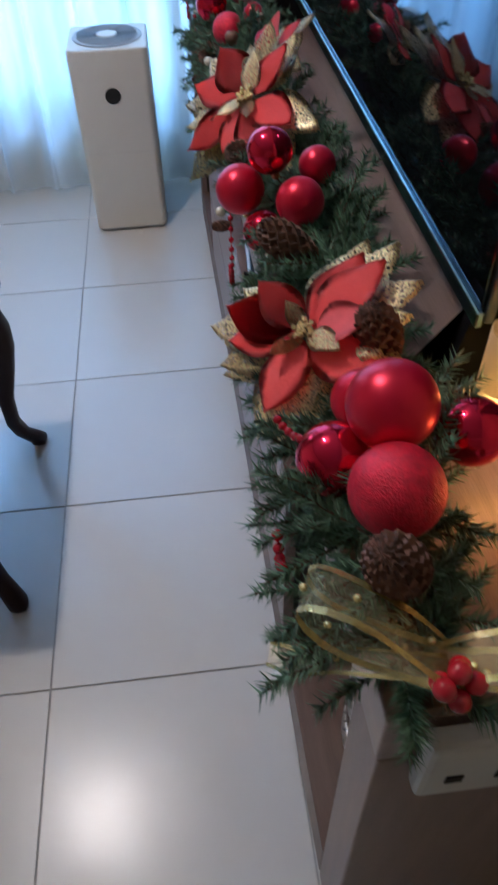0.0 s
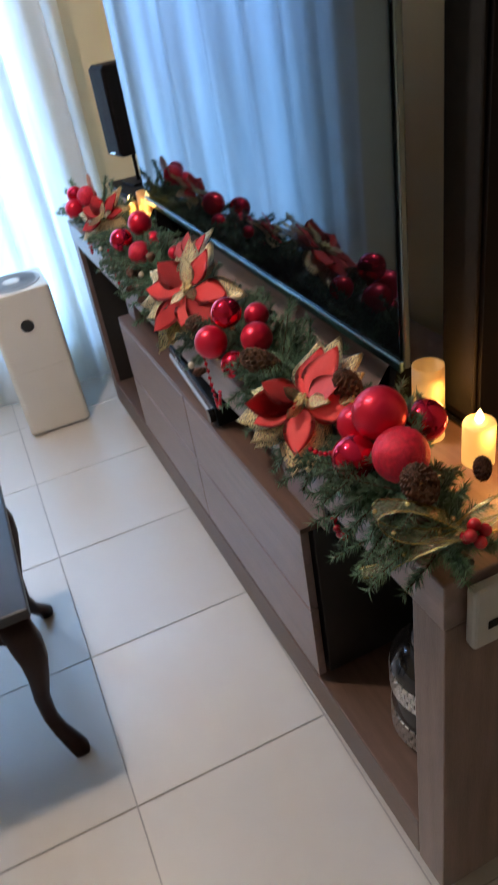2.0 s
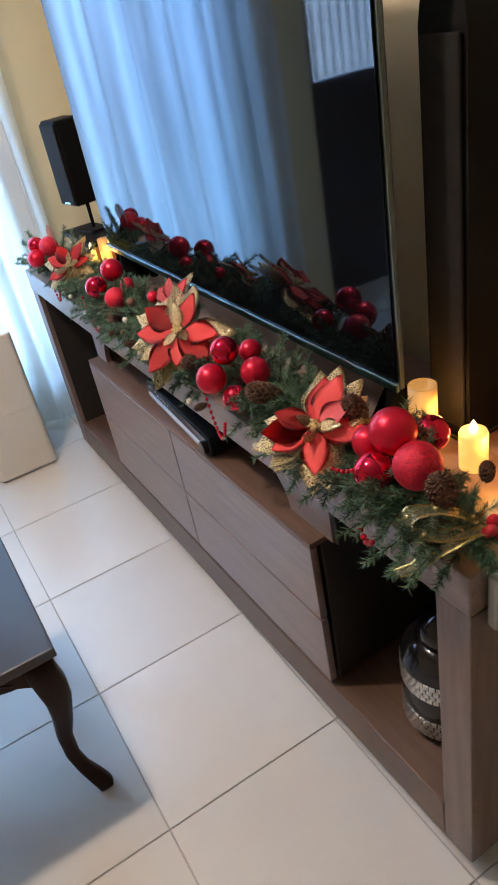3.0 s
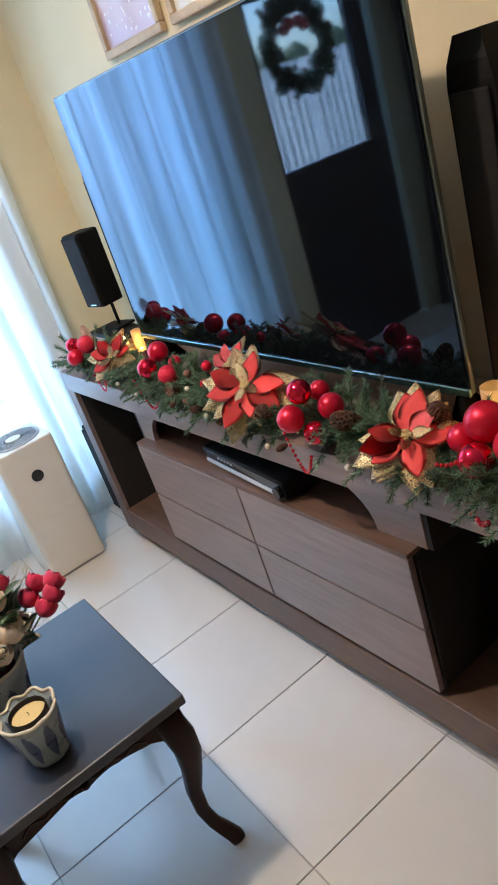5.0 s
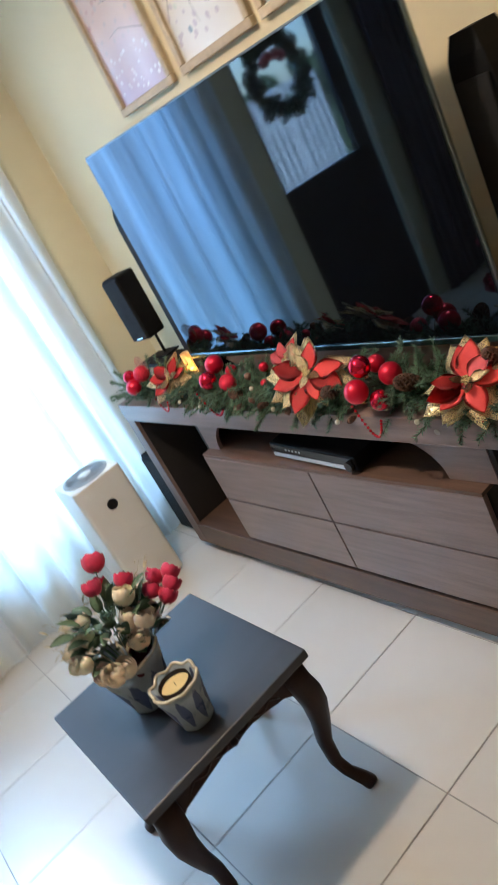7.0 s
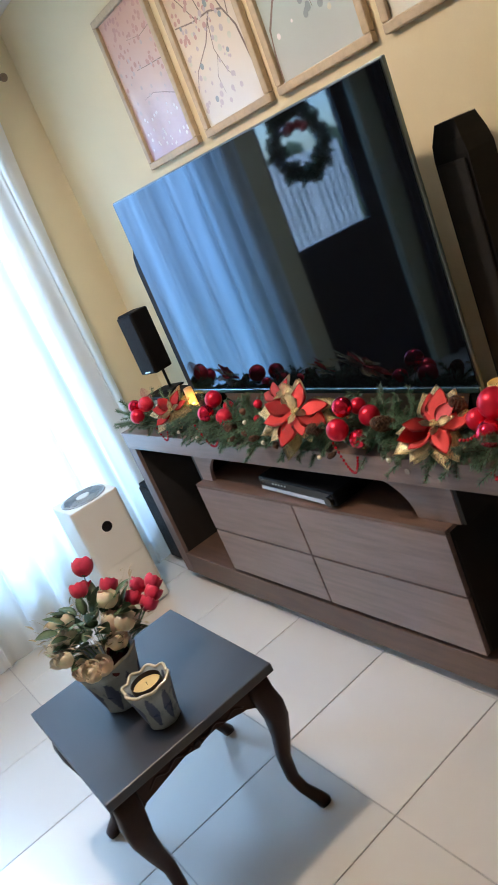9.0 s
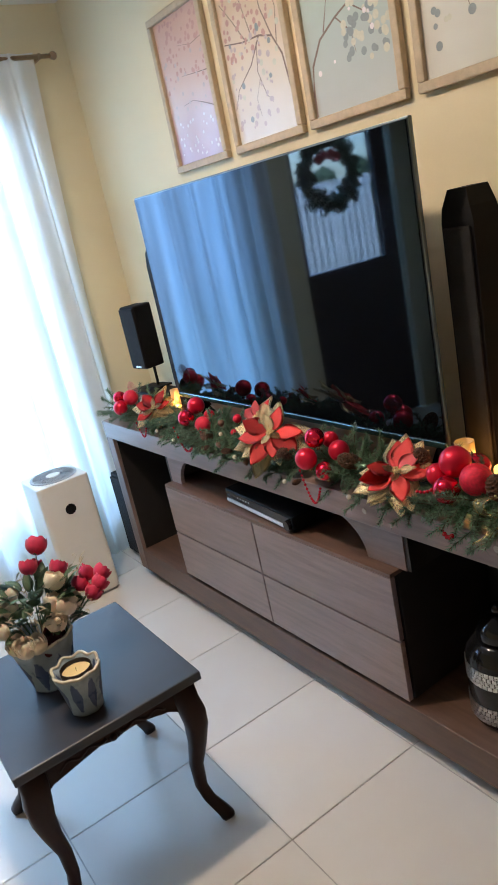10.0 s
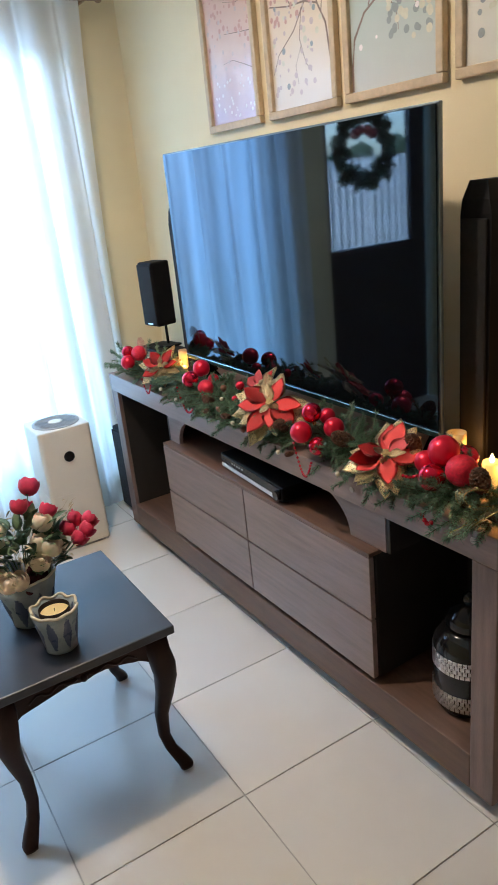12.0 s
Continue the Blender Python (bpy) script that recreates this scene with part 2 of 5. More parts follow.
def curtain_material():
    m = bpy.data.materials.new("sheer_curtain")
    m.use_nodes = True
    nt = m.node_tree
    nt.nodes.remove(nt.nodes["Principled BSDF"])
    tc, mp = nt.nodes.new("ShaderNodeTexCoord"), nt.nodes.new("ShaderNodeMapping")
    mp.inputs["Scale"].default_value = (1, 9, 0.35)
    nz = nt.nodes.new("ShaderNodeTexNoise")
    nz.inputs["Scale"].default_value, nz.inputs["Detail"].default_value = 1.6, 3
    wv = nt.nodes.new("ShaderNodeTexNoise")
    wv.inputs["Scale"].default_value = 900
    ramp = nt.nodes.new("ShaderNodeMapRange")
    ramp.inputs["From Min"].default_value, ramp.inputs["From Max"].default_value = 0.3, 0.7
    ramp.inputs["To Min"].default_value, ramp.inputs["To Max"].default_value = 0.3, 0.85
    df, tr = nt.nodes.new("ShaderNodeBsdfDiffuse"), nt.nodes.new("ShaderNodeBsdfTranslucent")
    df.inputs["Color"].default_value, tr.inputs["Color"].default_value = (0.82, 0.82, 0.83, 1), (0.86, 0.88, 0.9, 1)
    mx = nt.nodes.new("ShaderNodeMixShader")
    bp = nt.nodes.new("ShaderNodeBump")
    bp.inputs["Strength"].default_value, bp.inputs["Distance"].default_value = 0.15, 0.001
    ln = nt.links
    ln.new(tc.outputs["Object"], mp.inputs["Vector"])
    ln.new(mp.outputs["Vector"], nz.inputs["Vector"])
    ln.new(tc.outputs["Object"], wv.inputs["Vector"])
    ln.new(nz.outputs["Fac"], ramp.inputs["Value"])
    ln.new(ramp.outputs[0], mx.inputs["Fac"])
    ln.new(wv.outputs["Fac"], bp.inputs["Height"])
    ln.new(bp.outputs["Normal"], df.inputs["Normal"])
    ln.new(df.outputs[0], mx.inputs[1])
    ln.new(tr.outputs[0], mx.inputs[2])
    ln.new(mx.outputs[0], nt.nodes["Material Output"].inputs["Surface"])
    return m


CURTAIN = curtain_material()


def glass_material():
    m = bpy.data.materials.new("clear_glass")
    m.use_nodes = True
    b = m.node_tree.nodes["Principled BSDF"]
    b.inputs["Transmission Weight"].default_value, b.inputs["Roughness"].default_value = 1.0, 0.0
    b.inputs["IOR"].default_value = 1.45
    return m


GLASS = glass_material()


def vase_material(name, lobes):
    """Pale blue-grey glaze with a dusky blue blossom on every flute."""
    m = material(name, (0.38, 0.45, 0.49), 0.28, vary=0.2, scale=25, bump=0.05, fine=90, coat=0.5)
    nt = m.node_tree
    n, ln = nt.nodes, nt.links
    tc = n.new("ShaderNodeTexCoord")
    sp = n.new("ShaderNodeSeparateXYZ")
    ln.new(tc.outputs["Object"], sp.inputs[0])
    at = n.new("ShaderNodeMath")
    at.operation = "ARCTAN2"
    ln.new(sp.outputs["Y"], at.inputs[0])
    ln.new(sp.outputs["X"], at.inputs[1])
    mu = n.new("ShaderNodeMath")
    mu.operation = "MULTIPLY"
    mu.inputs[1].default_value = lobes
    ln.new(at.outputs[0], mu.inputs[0])
    co = n.new("ShaderNodeMath")
    co.operation = "COSINE"
    ln.new(mu.outputs[0], co.inputs[0])
    vo = n.new("ShaderNodeTexNoise")
    vo.inputs["Scale"].default_value, vo.inputs["Detail"].default_value = 110, 3
    ln.new(tc.outputs["Object"], vo.inputs["Vector"])
    sm = n.new("ShaderNodeMath")
    sm.operation = "MULTIPLY_ADD"
    ln.new(vo.outputs["Fac"], sm.inputs[0])
    sm.inputs[1].default_value = 1.2
    ln.new(co.outputs[0], sm.inputs[2])
    zc = n.new("ShaderNodeMath")
    zc.operation = "SUBTRACT"
    ln.new(sp.outputs["Z"], zc.inputs[0])
    zc.inputs[1].default_value = 0.066
    za = n.new("ShaderNodeMath")
    za.operation = "ABSOLUTE"
    ln.new(zc.outputs[0], za.inputs[0])
    zm = n.new("ShaderNodeMath")
    zm.operation = "MULTIPLY_ADD"
    ln.new(za.outputs[0], zm.inputs[0])
    zm.inputs[1].default_value = -30.0
    ln.new(sm.outputs[0], zm.inputs[2])
    th = n.new("ShaderNodeMapRange")
    th.inputs["From Min"].default_value, th.inputs["From Max"].default_value = -0.05, 0.15
    ln.new(zm.outputs[0], th.inputs["Value"])
    mx = n.new("ShaderNodeMix")
    mx.data_type = "RGBA"
    b = n["Principled BSDF"]
    ln.new(b.inputs["Base Color"].links[0].from_socket, mx.inputs["A"])
    mx.inputs["B"].default_value = (0.085, 0.12, 0.22, 1)
    ln.new(th.outputs[0], mx.inputs["Factor"])
    ln.new(mx.outputs["Result"], b.inputs["Base Color"])
    return m


VASE = vase_material("blue_glazed_ceramic", 8)


# ---- builders ----
def part(name, bm, mat, parent=None, label="", smooth=False, at=None):
    me = bpy.data.meshes.new(name)
    bm.to_mesh(me)
    bm.free()
    if smooth:
        me.polygons.foreach_set("use_smooth", [True] * len(me.polygons))
    me.materials.append(mat)
    ob = new(name, me)
    ob.parent = parent
    if at is not None:
        ob.matrix_basis = at
    return tagged(ob, label)


def shared(name, me, parent, at, label=""):
    ob = new(name, me)
    ob.parent, ob.matrix_basis = parent, at
    return tagged(ob, label)


def thing(name, m, label, category, group=""):
    ob = new(name)
    ob.matrix_basis = m
    return tagged(ob, label, category, group)


def box(x0, x1, y0, y1, z0, z1, bevel=0.0, seg=2, bm=None):
    own = bm is None
    b = bmesh.new()
    r = bmesh.ops.create_cube(b, size=1)
    for v in r["verts"]:
        v.co = Vector(((x0 + x1) / 2 + v.co.x * (x1 - x0), (y0 + y1) / 2 + v.co.y * (y1 - y0), (z0 + z1) / 2 + v.co.z * (z1 - z0)))
    if bevel:
        bmesh.ops.bevel(b, geom=b.edges[:], offset=bevel, segments=seg, affect="EDGES", profile=0.5)
    if own:
        return b
    me = bpy.data.meshes.new("tmp")
    b.to_mesh(me)
    b.free()
    bm.from_mesh(me)
    bpy.data.meshes.remove(me)
    return bm


def lathe(profile, n=32, fn=None, bm=None):
    """Turns (radius, z) pairs about z; fn(angle, k, r, z) may reshape a ring."""
    bm = bm or bmesh.new()
    rings = []
    for k, (r, z) in enumerate(profile):
        ring = []
        for i in range(n):
            a = 2 * math.pi * i / n
            rr, zz = fn(a, k, r, z) if fn else (r, z)
            ring.append(bm.verts.new((rr * math.cos(a), rr * math.sin(a), zz)))
        rings.append(ring)
    for a, b in zip(rings, rings[1:]):
        for i in range(n):
            bm.faces.new((a[i], a[(i + 1) % n], b[(i + 1) % n], b[i]))
    bm.faces.new(rings[0][::-1])
    bm.faces.new(rings[-1])
    return bm


def tube(points, radii, n=6, bm=None, squash=1.0):
    """A closed tube along points with a radius at each."""
    bm = bm or bmesh.new()
    pts = [Vector(p) for p in points]
    rings = []
    for k, p in enumerate(pts):
        d = (pts[min(k + 1, len(pts) - 1)] - pts[max(k - 1, 0)]).normalized()
        side = d.cross(Vector((0, 0, 1)) if abs(d.z) < 0.95 else Vector((1, 0, 0))).normalized()
        up = side.cross(d)
        r = radii[k] if isinstance(radii, (list, tuple)) else radii
        rings.append([bm.verts.new(p + (side * math.cos(2 * math.pi * i / n) + up * math.sin(2 * math.pi * i / n) * squash) * r) for i in range(n)])
    for a, b in zip(rings, rings[1:]):
        for i in range(n):
            bm.faces.new((a[i], a[(i + 1) % n], b[(i + 1) % n], b[i]))
    bm.faces.new(rings[0][::-1])
    bm.faces.new(rings[-1])
    return bm


def ball(r, at=(0, 0, 0), seg=24, rings=14, bm=None):
    bm = bm or bmesh.new()
    bmesh.ops.create_uvsphere(bm, u_segments=seg, v_segments=rings, radius=r, matrix=Matrix.Translation(at))
    return bm


def slab_outline(outline, y0, y1):
    """A plate cut to an outline of (x, z) pairs, from depth y0 to y1."""
    bm = bmesh.new()
    a = [bm.verts.new((x, y0, z)) for x, z in outline]
    b = [bm.verts.new((x, y1, z)) for x, z in outline]
    bm.faces.new(a)
    bm.faces.new(b[::-1])
    for i in range(len(a)):
        j = (i + 1) % len(a)
        bm.faces.new((a[j], a[i], b[i], b[j]))
    bmesh.ops.triangulate(bm, faces=[f for f in bm.faces if len(f.verts) > 4])
    bmesh.ops.recalc_face_normals(bm, faces=bm.faces[:])
    return bm


def structure(name, bm, mat, label):
    return tagged(part(name, bm, mat), label, "", "", "structure")


# ---- the room ----
XL, XR, YB, YF, H = -1.85, 5.2, -2.9, 0.98, 2.86
floor = structure("floor", box(XL - 0.15, XR + 0.15, YB - 0.15, YF + 0.15, -0.12, -0.004), GROUT, "cream porcelain tile floor with thin dark grout joints")
structure("ceiling", box(XL - 0.15, XR + 0.15, YB - 0.15, YF + 0.15, H, H + 0.12), CEIL, "plain off-white painted ceiling")
structure("wall_tv", box(XL - 0.15, XR + 0.15, YF, YF + 0.15, -0.12, H), WALL, "cream yellow painted wall behind the television")
structure("wall_right", box(XR, XR + 0.15, YB, YF, -0.12, H), WALL, "cream painted side wall")
structure("wall_back", box(XL - 0.15, XR + 0.15, YB - 0.15, YB, -0.12, H), WALL, "cream painted rear wall")
W0, W1, WZ0, WZ1 = -0.5, 0.46, 0.36, 2.45
D0, D1, DZ = -1.84, -0.92, 2.12
bm = box(XL - 0.15, XL, W1, YF, -0.12, H)
box(XL - 0.15, XL, D1, W0, -0.12, H, bm=bm)
box(XL - 0.15, XL, YB, D0, -0.12, H, bm=bm)
box(XL - 0.15, XL, W0, W1, -0.12, WZ0, bm=bm)
box(XL - 0.15, XL, W0, W1, WZ1, H, bm=bm)
box(XL - 0.15, XL, D0, D1, DZ, H, bm=bm)
structure("wall_window", bm, WALL, "cream painted wall with a curtained window and a door")

# the window behind the curtain
win = tagged(new("window_1"), "white-framed tall window behind a sheer curtain", "", "", "structure")
part("window_frame", box(XL - 0.1, XL - 0.05, W0, W0 + 0.05, WZ0, WZ1, 0.004), PURIF, win)
part("window_frame", box(XL - 0.1, XL - 0.05, W1 - 0.05, W1, WZ0, WZ1, 0.004), PURIF, win)
part("window_frame", box(XL - 0.1, XL - 0.05, W0 + 0.05, W1 - 0.05, WZ0, WZ0 + 0.05, 0.004), PURIF, win)
part("window_frame", box(XL - 0.1, XL - 0.05, W0 + 0.05, W1 - 0.05, WZ1 - 0.05, WZ1, 0.004), PURIF, win)

part("window_frame", box(XL - 0.1, XL - 0.05, -0.16, -0.1, WZ0 + 0.05, WZ1 - 0.05, 0.004), PURIF, win)

# the door with a glazed upper half, seen only in the screen
door = tagged(new("door_1"), "dark door with a clear glass upper half", "", "", "structure")
part("lower_panel", box(XL - 0.09, XL - 0.04, D0 + 0.02, D1 - 0.02, 0.01, 1.2, 0.003), DOORP, door)
part("stile", box(XL - 0.09, XL - 0.04, D0 + 0.02, D0 + 0.16, 1.2, DZ - 0.01, 0.003), DOORP, door)
part("stile", box(XL - 0.09, XL - 0.04, D1 - 0.05, D1 - 0.02, 1.2, DZ - 0.01, 0.003), DOORP, door)
part("top_rail", box(XL - 0.09, XL - 0.04, D0 + 0.16, D1 - 0.05, 2.08, DZ - 0.01, 0.003), DOORP, door)
pane = part("pane", box(XL - 0.07, XL - 0.064, D0 + 0.16, D1 - 0.05, 1.2, 2.08), GLASS, door)
pane.visible_shadow = False

# outside, beyond the door's glass
tagged(part("ground", box(-14, XL - 0.16, -12, 8, -0.3, -0.15), GROUT), "grey paved yard outside the door", "", "", "structure")
fence = thing("fence", pose(-4.1, -3.2, -0.15), "white boarded yard fence of upright ribs", "fence")
rib = box(-0.02, 0.02, -0.03, 0.03, 0, 1.95, 0.006)
rib_ob = part("board", rib, FENCE, fence)
for i in range(1, 38):
    shared("board", rib_ob.data, fence, pose(0, i * 0.095 - 0.6, 0))
hb = bmesh.new()
for i in range(70):
    bmesh.ops.create_icosphere(hb, subdivisions=1, radius=random.uniform(0.1, 0.2), matrix=pose(-5.4 + random.uniform(-0.3, 0.3), -5.5 + i * 0.1, 1.5 + random.uniform(0, 0.42)))
box(-5.6, -5.2, -5.6, 1.6, -0.15, 1.6, bm=hb)
tagged(part("hedge", hb, HEDGE), "dark green hedge beyond the fence", "hedge", "", "stuff")

# wreath on the door glass
wreath = thing("wreath", pose(XL - 0.02, -1.235, 1.825, 0, 90, 0), "dark green holiday wreath with red bows on the door glass", "wreath")


def spray(name, sprigs, parent, per=80, nlen=(0.018, 0.03), width=0.0013, label=""):
    """Needle sprigs: each (start, end) gives a twig set with fine needles, joined into one mesh."""
    rng = np.random.default_rng(5)
    verts, faces = [], []
    for a, b in sprigs:
        a, b = np.array(a, float), np.array(b, float)
        ax = b - a
        length = np.linalg.norm(ax)
        ax = ax / length
        t = rng.normal(size=(per, 3))
        radial = t - np.outer(t @ ax, ax)
        radial /= np.linalg.norm(radial, axis=1)[:, None]
        s = rng.uniform(0.0, 1.0, per)
        root = a + np.outer(s * length, ax)
        way = radial * rng.uniform(0.6, 1.0, per)[:, None] + ax * rng.uniform(0.35, 0.9, per)[:, None]
        way /= np.linalg.norm(way, axis=1)[:, None]
        tip = root + way * (rng.uniform(*nlen, per) * (1.05 - 0.35 * s))[:, None]
        u = np.cross(way, rng.normal(size=(per, 3)))
        u /= np.linalg.norm(u, axis=1)[:, None]
        v = np.cross(way, u)
        for k in range(per):
            n0 = len(verts)
            verts += [root[k] + u[k] * width, root[k] - u[k] * width * 0.5 + v[k] * width * 0.87, root[k] - u[k] * width * 0.5 - v[k] * width * 0.87, tip[k]]
            faces += [(n0, n0 + 1, n0 + 3), (n0 + 1, n0 + 2, n0 + 3), (n0 + 2, n0, n0 + 3)]
    me = bpy.data.meshes.new(name)
    me.from_pydata([tuple(p) for p in verts], [], faces)
    me.materials.append(NEEDLE)
    ob = new(name, me)
    ob.parent = parent
    return tagged(ob, label, "", "", "stuff")


sp = []
for i in range(300):
    a = random.uniform(0, 2 * math.pi)
    r = random.uniform(0.15, 0.205)
    p = Vector((r * math.cos(a), r * math.sin(a), random.uniform(0, 0.03)))
    q = p + Vector((math.cos(a + random.uniform(-1.6, 1.6)) * 0.07, math.sin(a + random.uniform(-1.6, 1.6)) * 0.07, random.uniform(-0.01, 0.04)))
    sp.append((p, q))
spray("foliage", sp, wreath, 80, (0.03, 0.05), 0.0024)
part("ring", tube([(0.18 * math.cos(a), 0.18 * math.sin(a), 0.01) for a in np.linspace(0, 2 * math.pi, 32)], 0.012), TWIG, wreath)
for k, a in enumerate((2.45, 2.85, 3.45, 3.85)):
    part("bow", ball(0.035, (0.11 * math.cos(a), 0.11 * math.sin(a), 0.03), 10, 6), PINKV, wreath, "red velvet bow")

# sheer curtain with deep soft folds
curtain = thing("curtain", pose(XL + 0.11, 0, 0), "white sheer full-length curtain hanging before the bright window", "curtain")


def cloth(y0, y1, z0, z1, ny, nz, fold, depth, drift):
    bm = bmesh.new()
    grid = []
    for i in range(ny + 1):
        row = []
        u = i / ny
        for k in range(nz + 1):
            w = k / nz
            loose = 1 - 0.55 * w
            ph = u * fold + 0.5 * math.sin(u * 9 + 1.3) + drift * (1 - w) * math.sin(u * 5)
            x = depth * loose * (math.sin(ph) + 0.35 * math.sin(2.3 * ph + 1.0)) + 0.012 * noise.noise((u * 8, w * 3, 0))
            y = y0 + (y1 - y0) * (u + 0.012 * math.cos(ph)) + (0.05 * math.sin(w * 3.1) if u > 0.9 else 0) * (u - 0.9) * 10 * -1
            row.append(bm.verts.new((x, y, z0 + (z1 - z0) * w + (0.008 * math.sin(ph) if k == 0 else 0))))
        grid.append(row)
    for a, b in zip(grid, grid[1:]):
        for k in range(nz):
            bm.faces.new((a[k], b[k], b[k + 1], a[k + 1]))
    return bm


part("fabric", cloth(-0.68, 0.74, 0.02, 2.62, 300, 26, 50, 0.026, 1.6), CURTAIN, curtain, "", True)
rod = thing("curtain_rod", pose(XL + 0.11, 0, 2.6), "brown wooden curtain rod above the window", "curtain rod")
part("pole", tube([(0, -0.75, 0), (0, 0.84, 0)], 0.011, 12), ROD, rod, "", True)
part("finial", ball(0.02, (0, 0.85, 0), 12, 8), ROD, rod, "", True)
part("bracket", box(-0.11, 0.012, 0.77, 0.785, -0.012, 0.012, 0.002), ROD, rod)
drape = thing("dark_drape", pose(XL + 0.1, 0, 0), "dark grey drape hanging beside the door", "curtain")
part("fabric", cloth(-2.35, -1.9, 0.02, 2.5, 70, 10, 30, 0.03, 0.5), DRAPE, drape, "", True)

# ceiling lamp
lamp = thing("ceiling_lamp", pose(LAMP[0], LAMP[1], H), "round white ceiling lamp giving warm light", "ceiling lamp")
part("housing", lathe([(0.1, 0), (0.1, -0.1), (0.085, -0.125), (0.084, -0.12), (0.084, -0.02)], 32), LAMPW, lamp, "", True)

# ---- the media console ----
con = thing("media_console", pose(0.53, 0.49, 0, 0, 0, 1.0), "dark walnut media console with four drawers and open end niches", "tv console")
CX0, CX1, CD = -1.915, 0.46, 0.45
part("top", box(CX0, CX1, 0, CD, 0.79, 0.875, 0.003), WOOD, con)
part("leg_panel", box(CX1 - 0.078, CX1, 0.002, CD, 0.05, 0.789, 0.003), WOODV, con)
part("leg_panel", box(CX0, CX0 + 0.075, 0.002, CD, 0.05, 0.789, 0.003), WOODV, con)
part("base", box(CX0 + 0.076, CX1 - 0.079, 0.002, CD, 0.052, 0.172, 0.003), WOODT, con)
part("plinth", box(CX0 + 0.2, CX1 - 0.2, 0.1, CD - 0.05, 0, 0.052), SHADEWOOD, con)
part("back_panel", box(CX0 + 0.076, CX1 - 0.079, CD - 0.015, CD - 0.002, 0.173, 0.789), SHADEWOOD, con)
DX0, DX1, DM = -1.373, 0.0, -0.703
part("drawer_box", box(DX0 + 0.002, DX1 - 0.001, 0.03, CD - 0.02, 0.186, 0.628, 0.002), SHADEWOOD, con)
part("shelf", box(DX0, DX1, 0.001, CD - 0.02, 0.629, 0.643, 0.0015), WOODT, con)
for x0, x1 in ((DX0, DM - 0.004), (DM + 0.004, DX1)):
    for z0, z1 in ((0.193, 0.405), (0.413, 0.6275)):
        part("drawer_front", box(x0, x1, 0, 0.019, z0, z1, 0.0015), WOOD, con)
# panel above the drawers, cut by a wide opening with swept corners
bm = bmesh.new()
A0, A1, B0, B1 = -1.285, -1.115, -0.33, -0.13
cols = [(DX0 + 0.005, 0.644), (A0 - 0.001, 0.644)]
cols += [(A0 + 0.17 * (1 - math.cos(a)), 0.644 + 0.138 * math.sin(a)) for a in np.linspace(0.05, math.pi / 2, 10)]
cols += [(B0 + 0.2 * math.sin(a), 0.644 + 0.138 * math.cos(a)) for a in np.linspace(0, math.pi / 2 - 0.05, 10)]
cols += [(B1 + 0.001, 0.644), (DX1 + 0.03, 0.644)]
prev = None
for x, z in cols:
    now = [bm.verts.new(c) for c in ((x, 0.042, z), (x, 0.042, 0.7885), (x, 0.06, 0.7885), (x, 0.06, z))]
    if prev:
        for i in range(4):
            bm.faces.new((prev[i], prev[(i + 1) % 4], now[(i + 1) % 4], now[i]))
    else:
        bm.faces.new(now)
    prev = now
bm.faces.new(prev[::-1])
bmesh.ops.recalc_face_normals(bm, faces=bm.faces[:])
part("arch_panel", bm, WOOD, con)
# sheet added inside the left leg; its colour and the dividers' carry niche shade
part("side_lining", box(CX0 + 0.0752, CX0 + 0.079, 0.02, CD - 0.02, 0.173, 0.789), SHADEWOOD, con, "near-black sheet added to put shade inside the left niche")
part("divider", box(DX0 - 0.018, DX0, 0.045, CD - 0.02, 0.173, 0.789, 0.002), SHADEWOOD, con)
part("divider", box(DX1 + 0.0305, DX1 + 0.046, 0.045, CD - 0.02, 0.644, 0.789, 0.002), SHADEWOOD, con)

for x, z in ((-0.06, 0.835), (0.388, 0.845), (-0.55, 0.835)):
    part("screw_cap", tube([(x, -0.0005, z), (x, -0.002, z)], 0.009, 20), CAP, con, "pale round screw cap")

# disc player on the shelf
dvd = thing("disc_player", pose(-0.165, 0.528, 0.6435, 0, 0, -3), "black disc player with a silver strip on the console shelf", "disc player")
part("body", box(-0.225, 0.245, -0.02, 0.25, 0.008, 0.062, 0.004), BLACKP, dvd)
part("front_strip", box(-0.215, 0.19, -0.026, -0.0205, 0.01, 0.023, 0.001), STRIP, dvd, "silver front strip")
part("display", box(-0.22, 0.235, -0.0225, -0.0205, 0.026, 0.056, 0.001), BLACKG, dvd)
part("knob", tube([(0.218, -0.021, 0.03), (0.218, -0.036, 0.03)], 0.018, 16), BLACKG, dvd)
for i in range(5):
    part("button", box(-0.13 + i * 0.02, -0.122 + i * 0.02, -0.0245, -0.0226, 0.04, 0.046, 0.0005), GREYP, dvd)
for x in (-0.17, 0.17):
    part("foot", box(x - 0.015, x + 0.015, 0.02, 0.2, 0, 0.008), BLACKP, dvd)

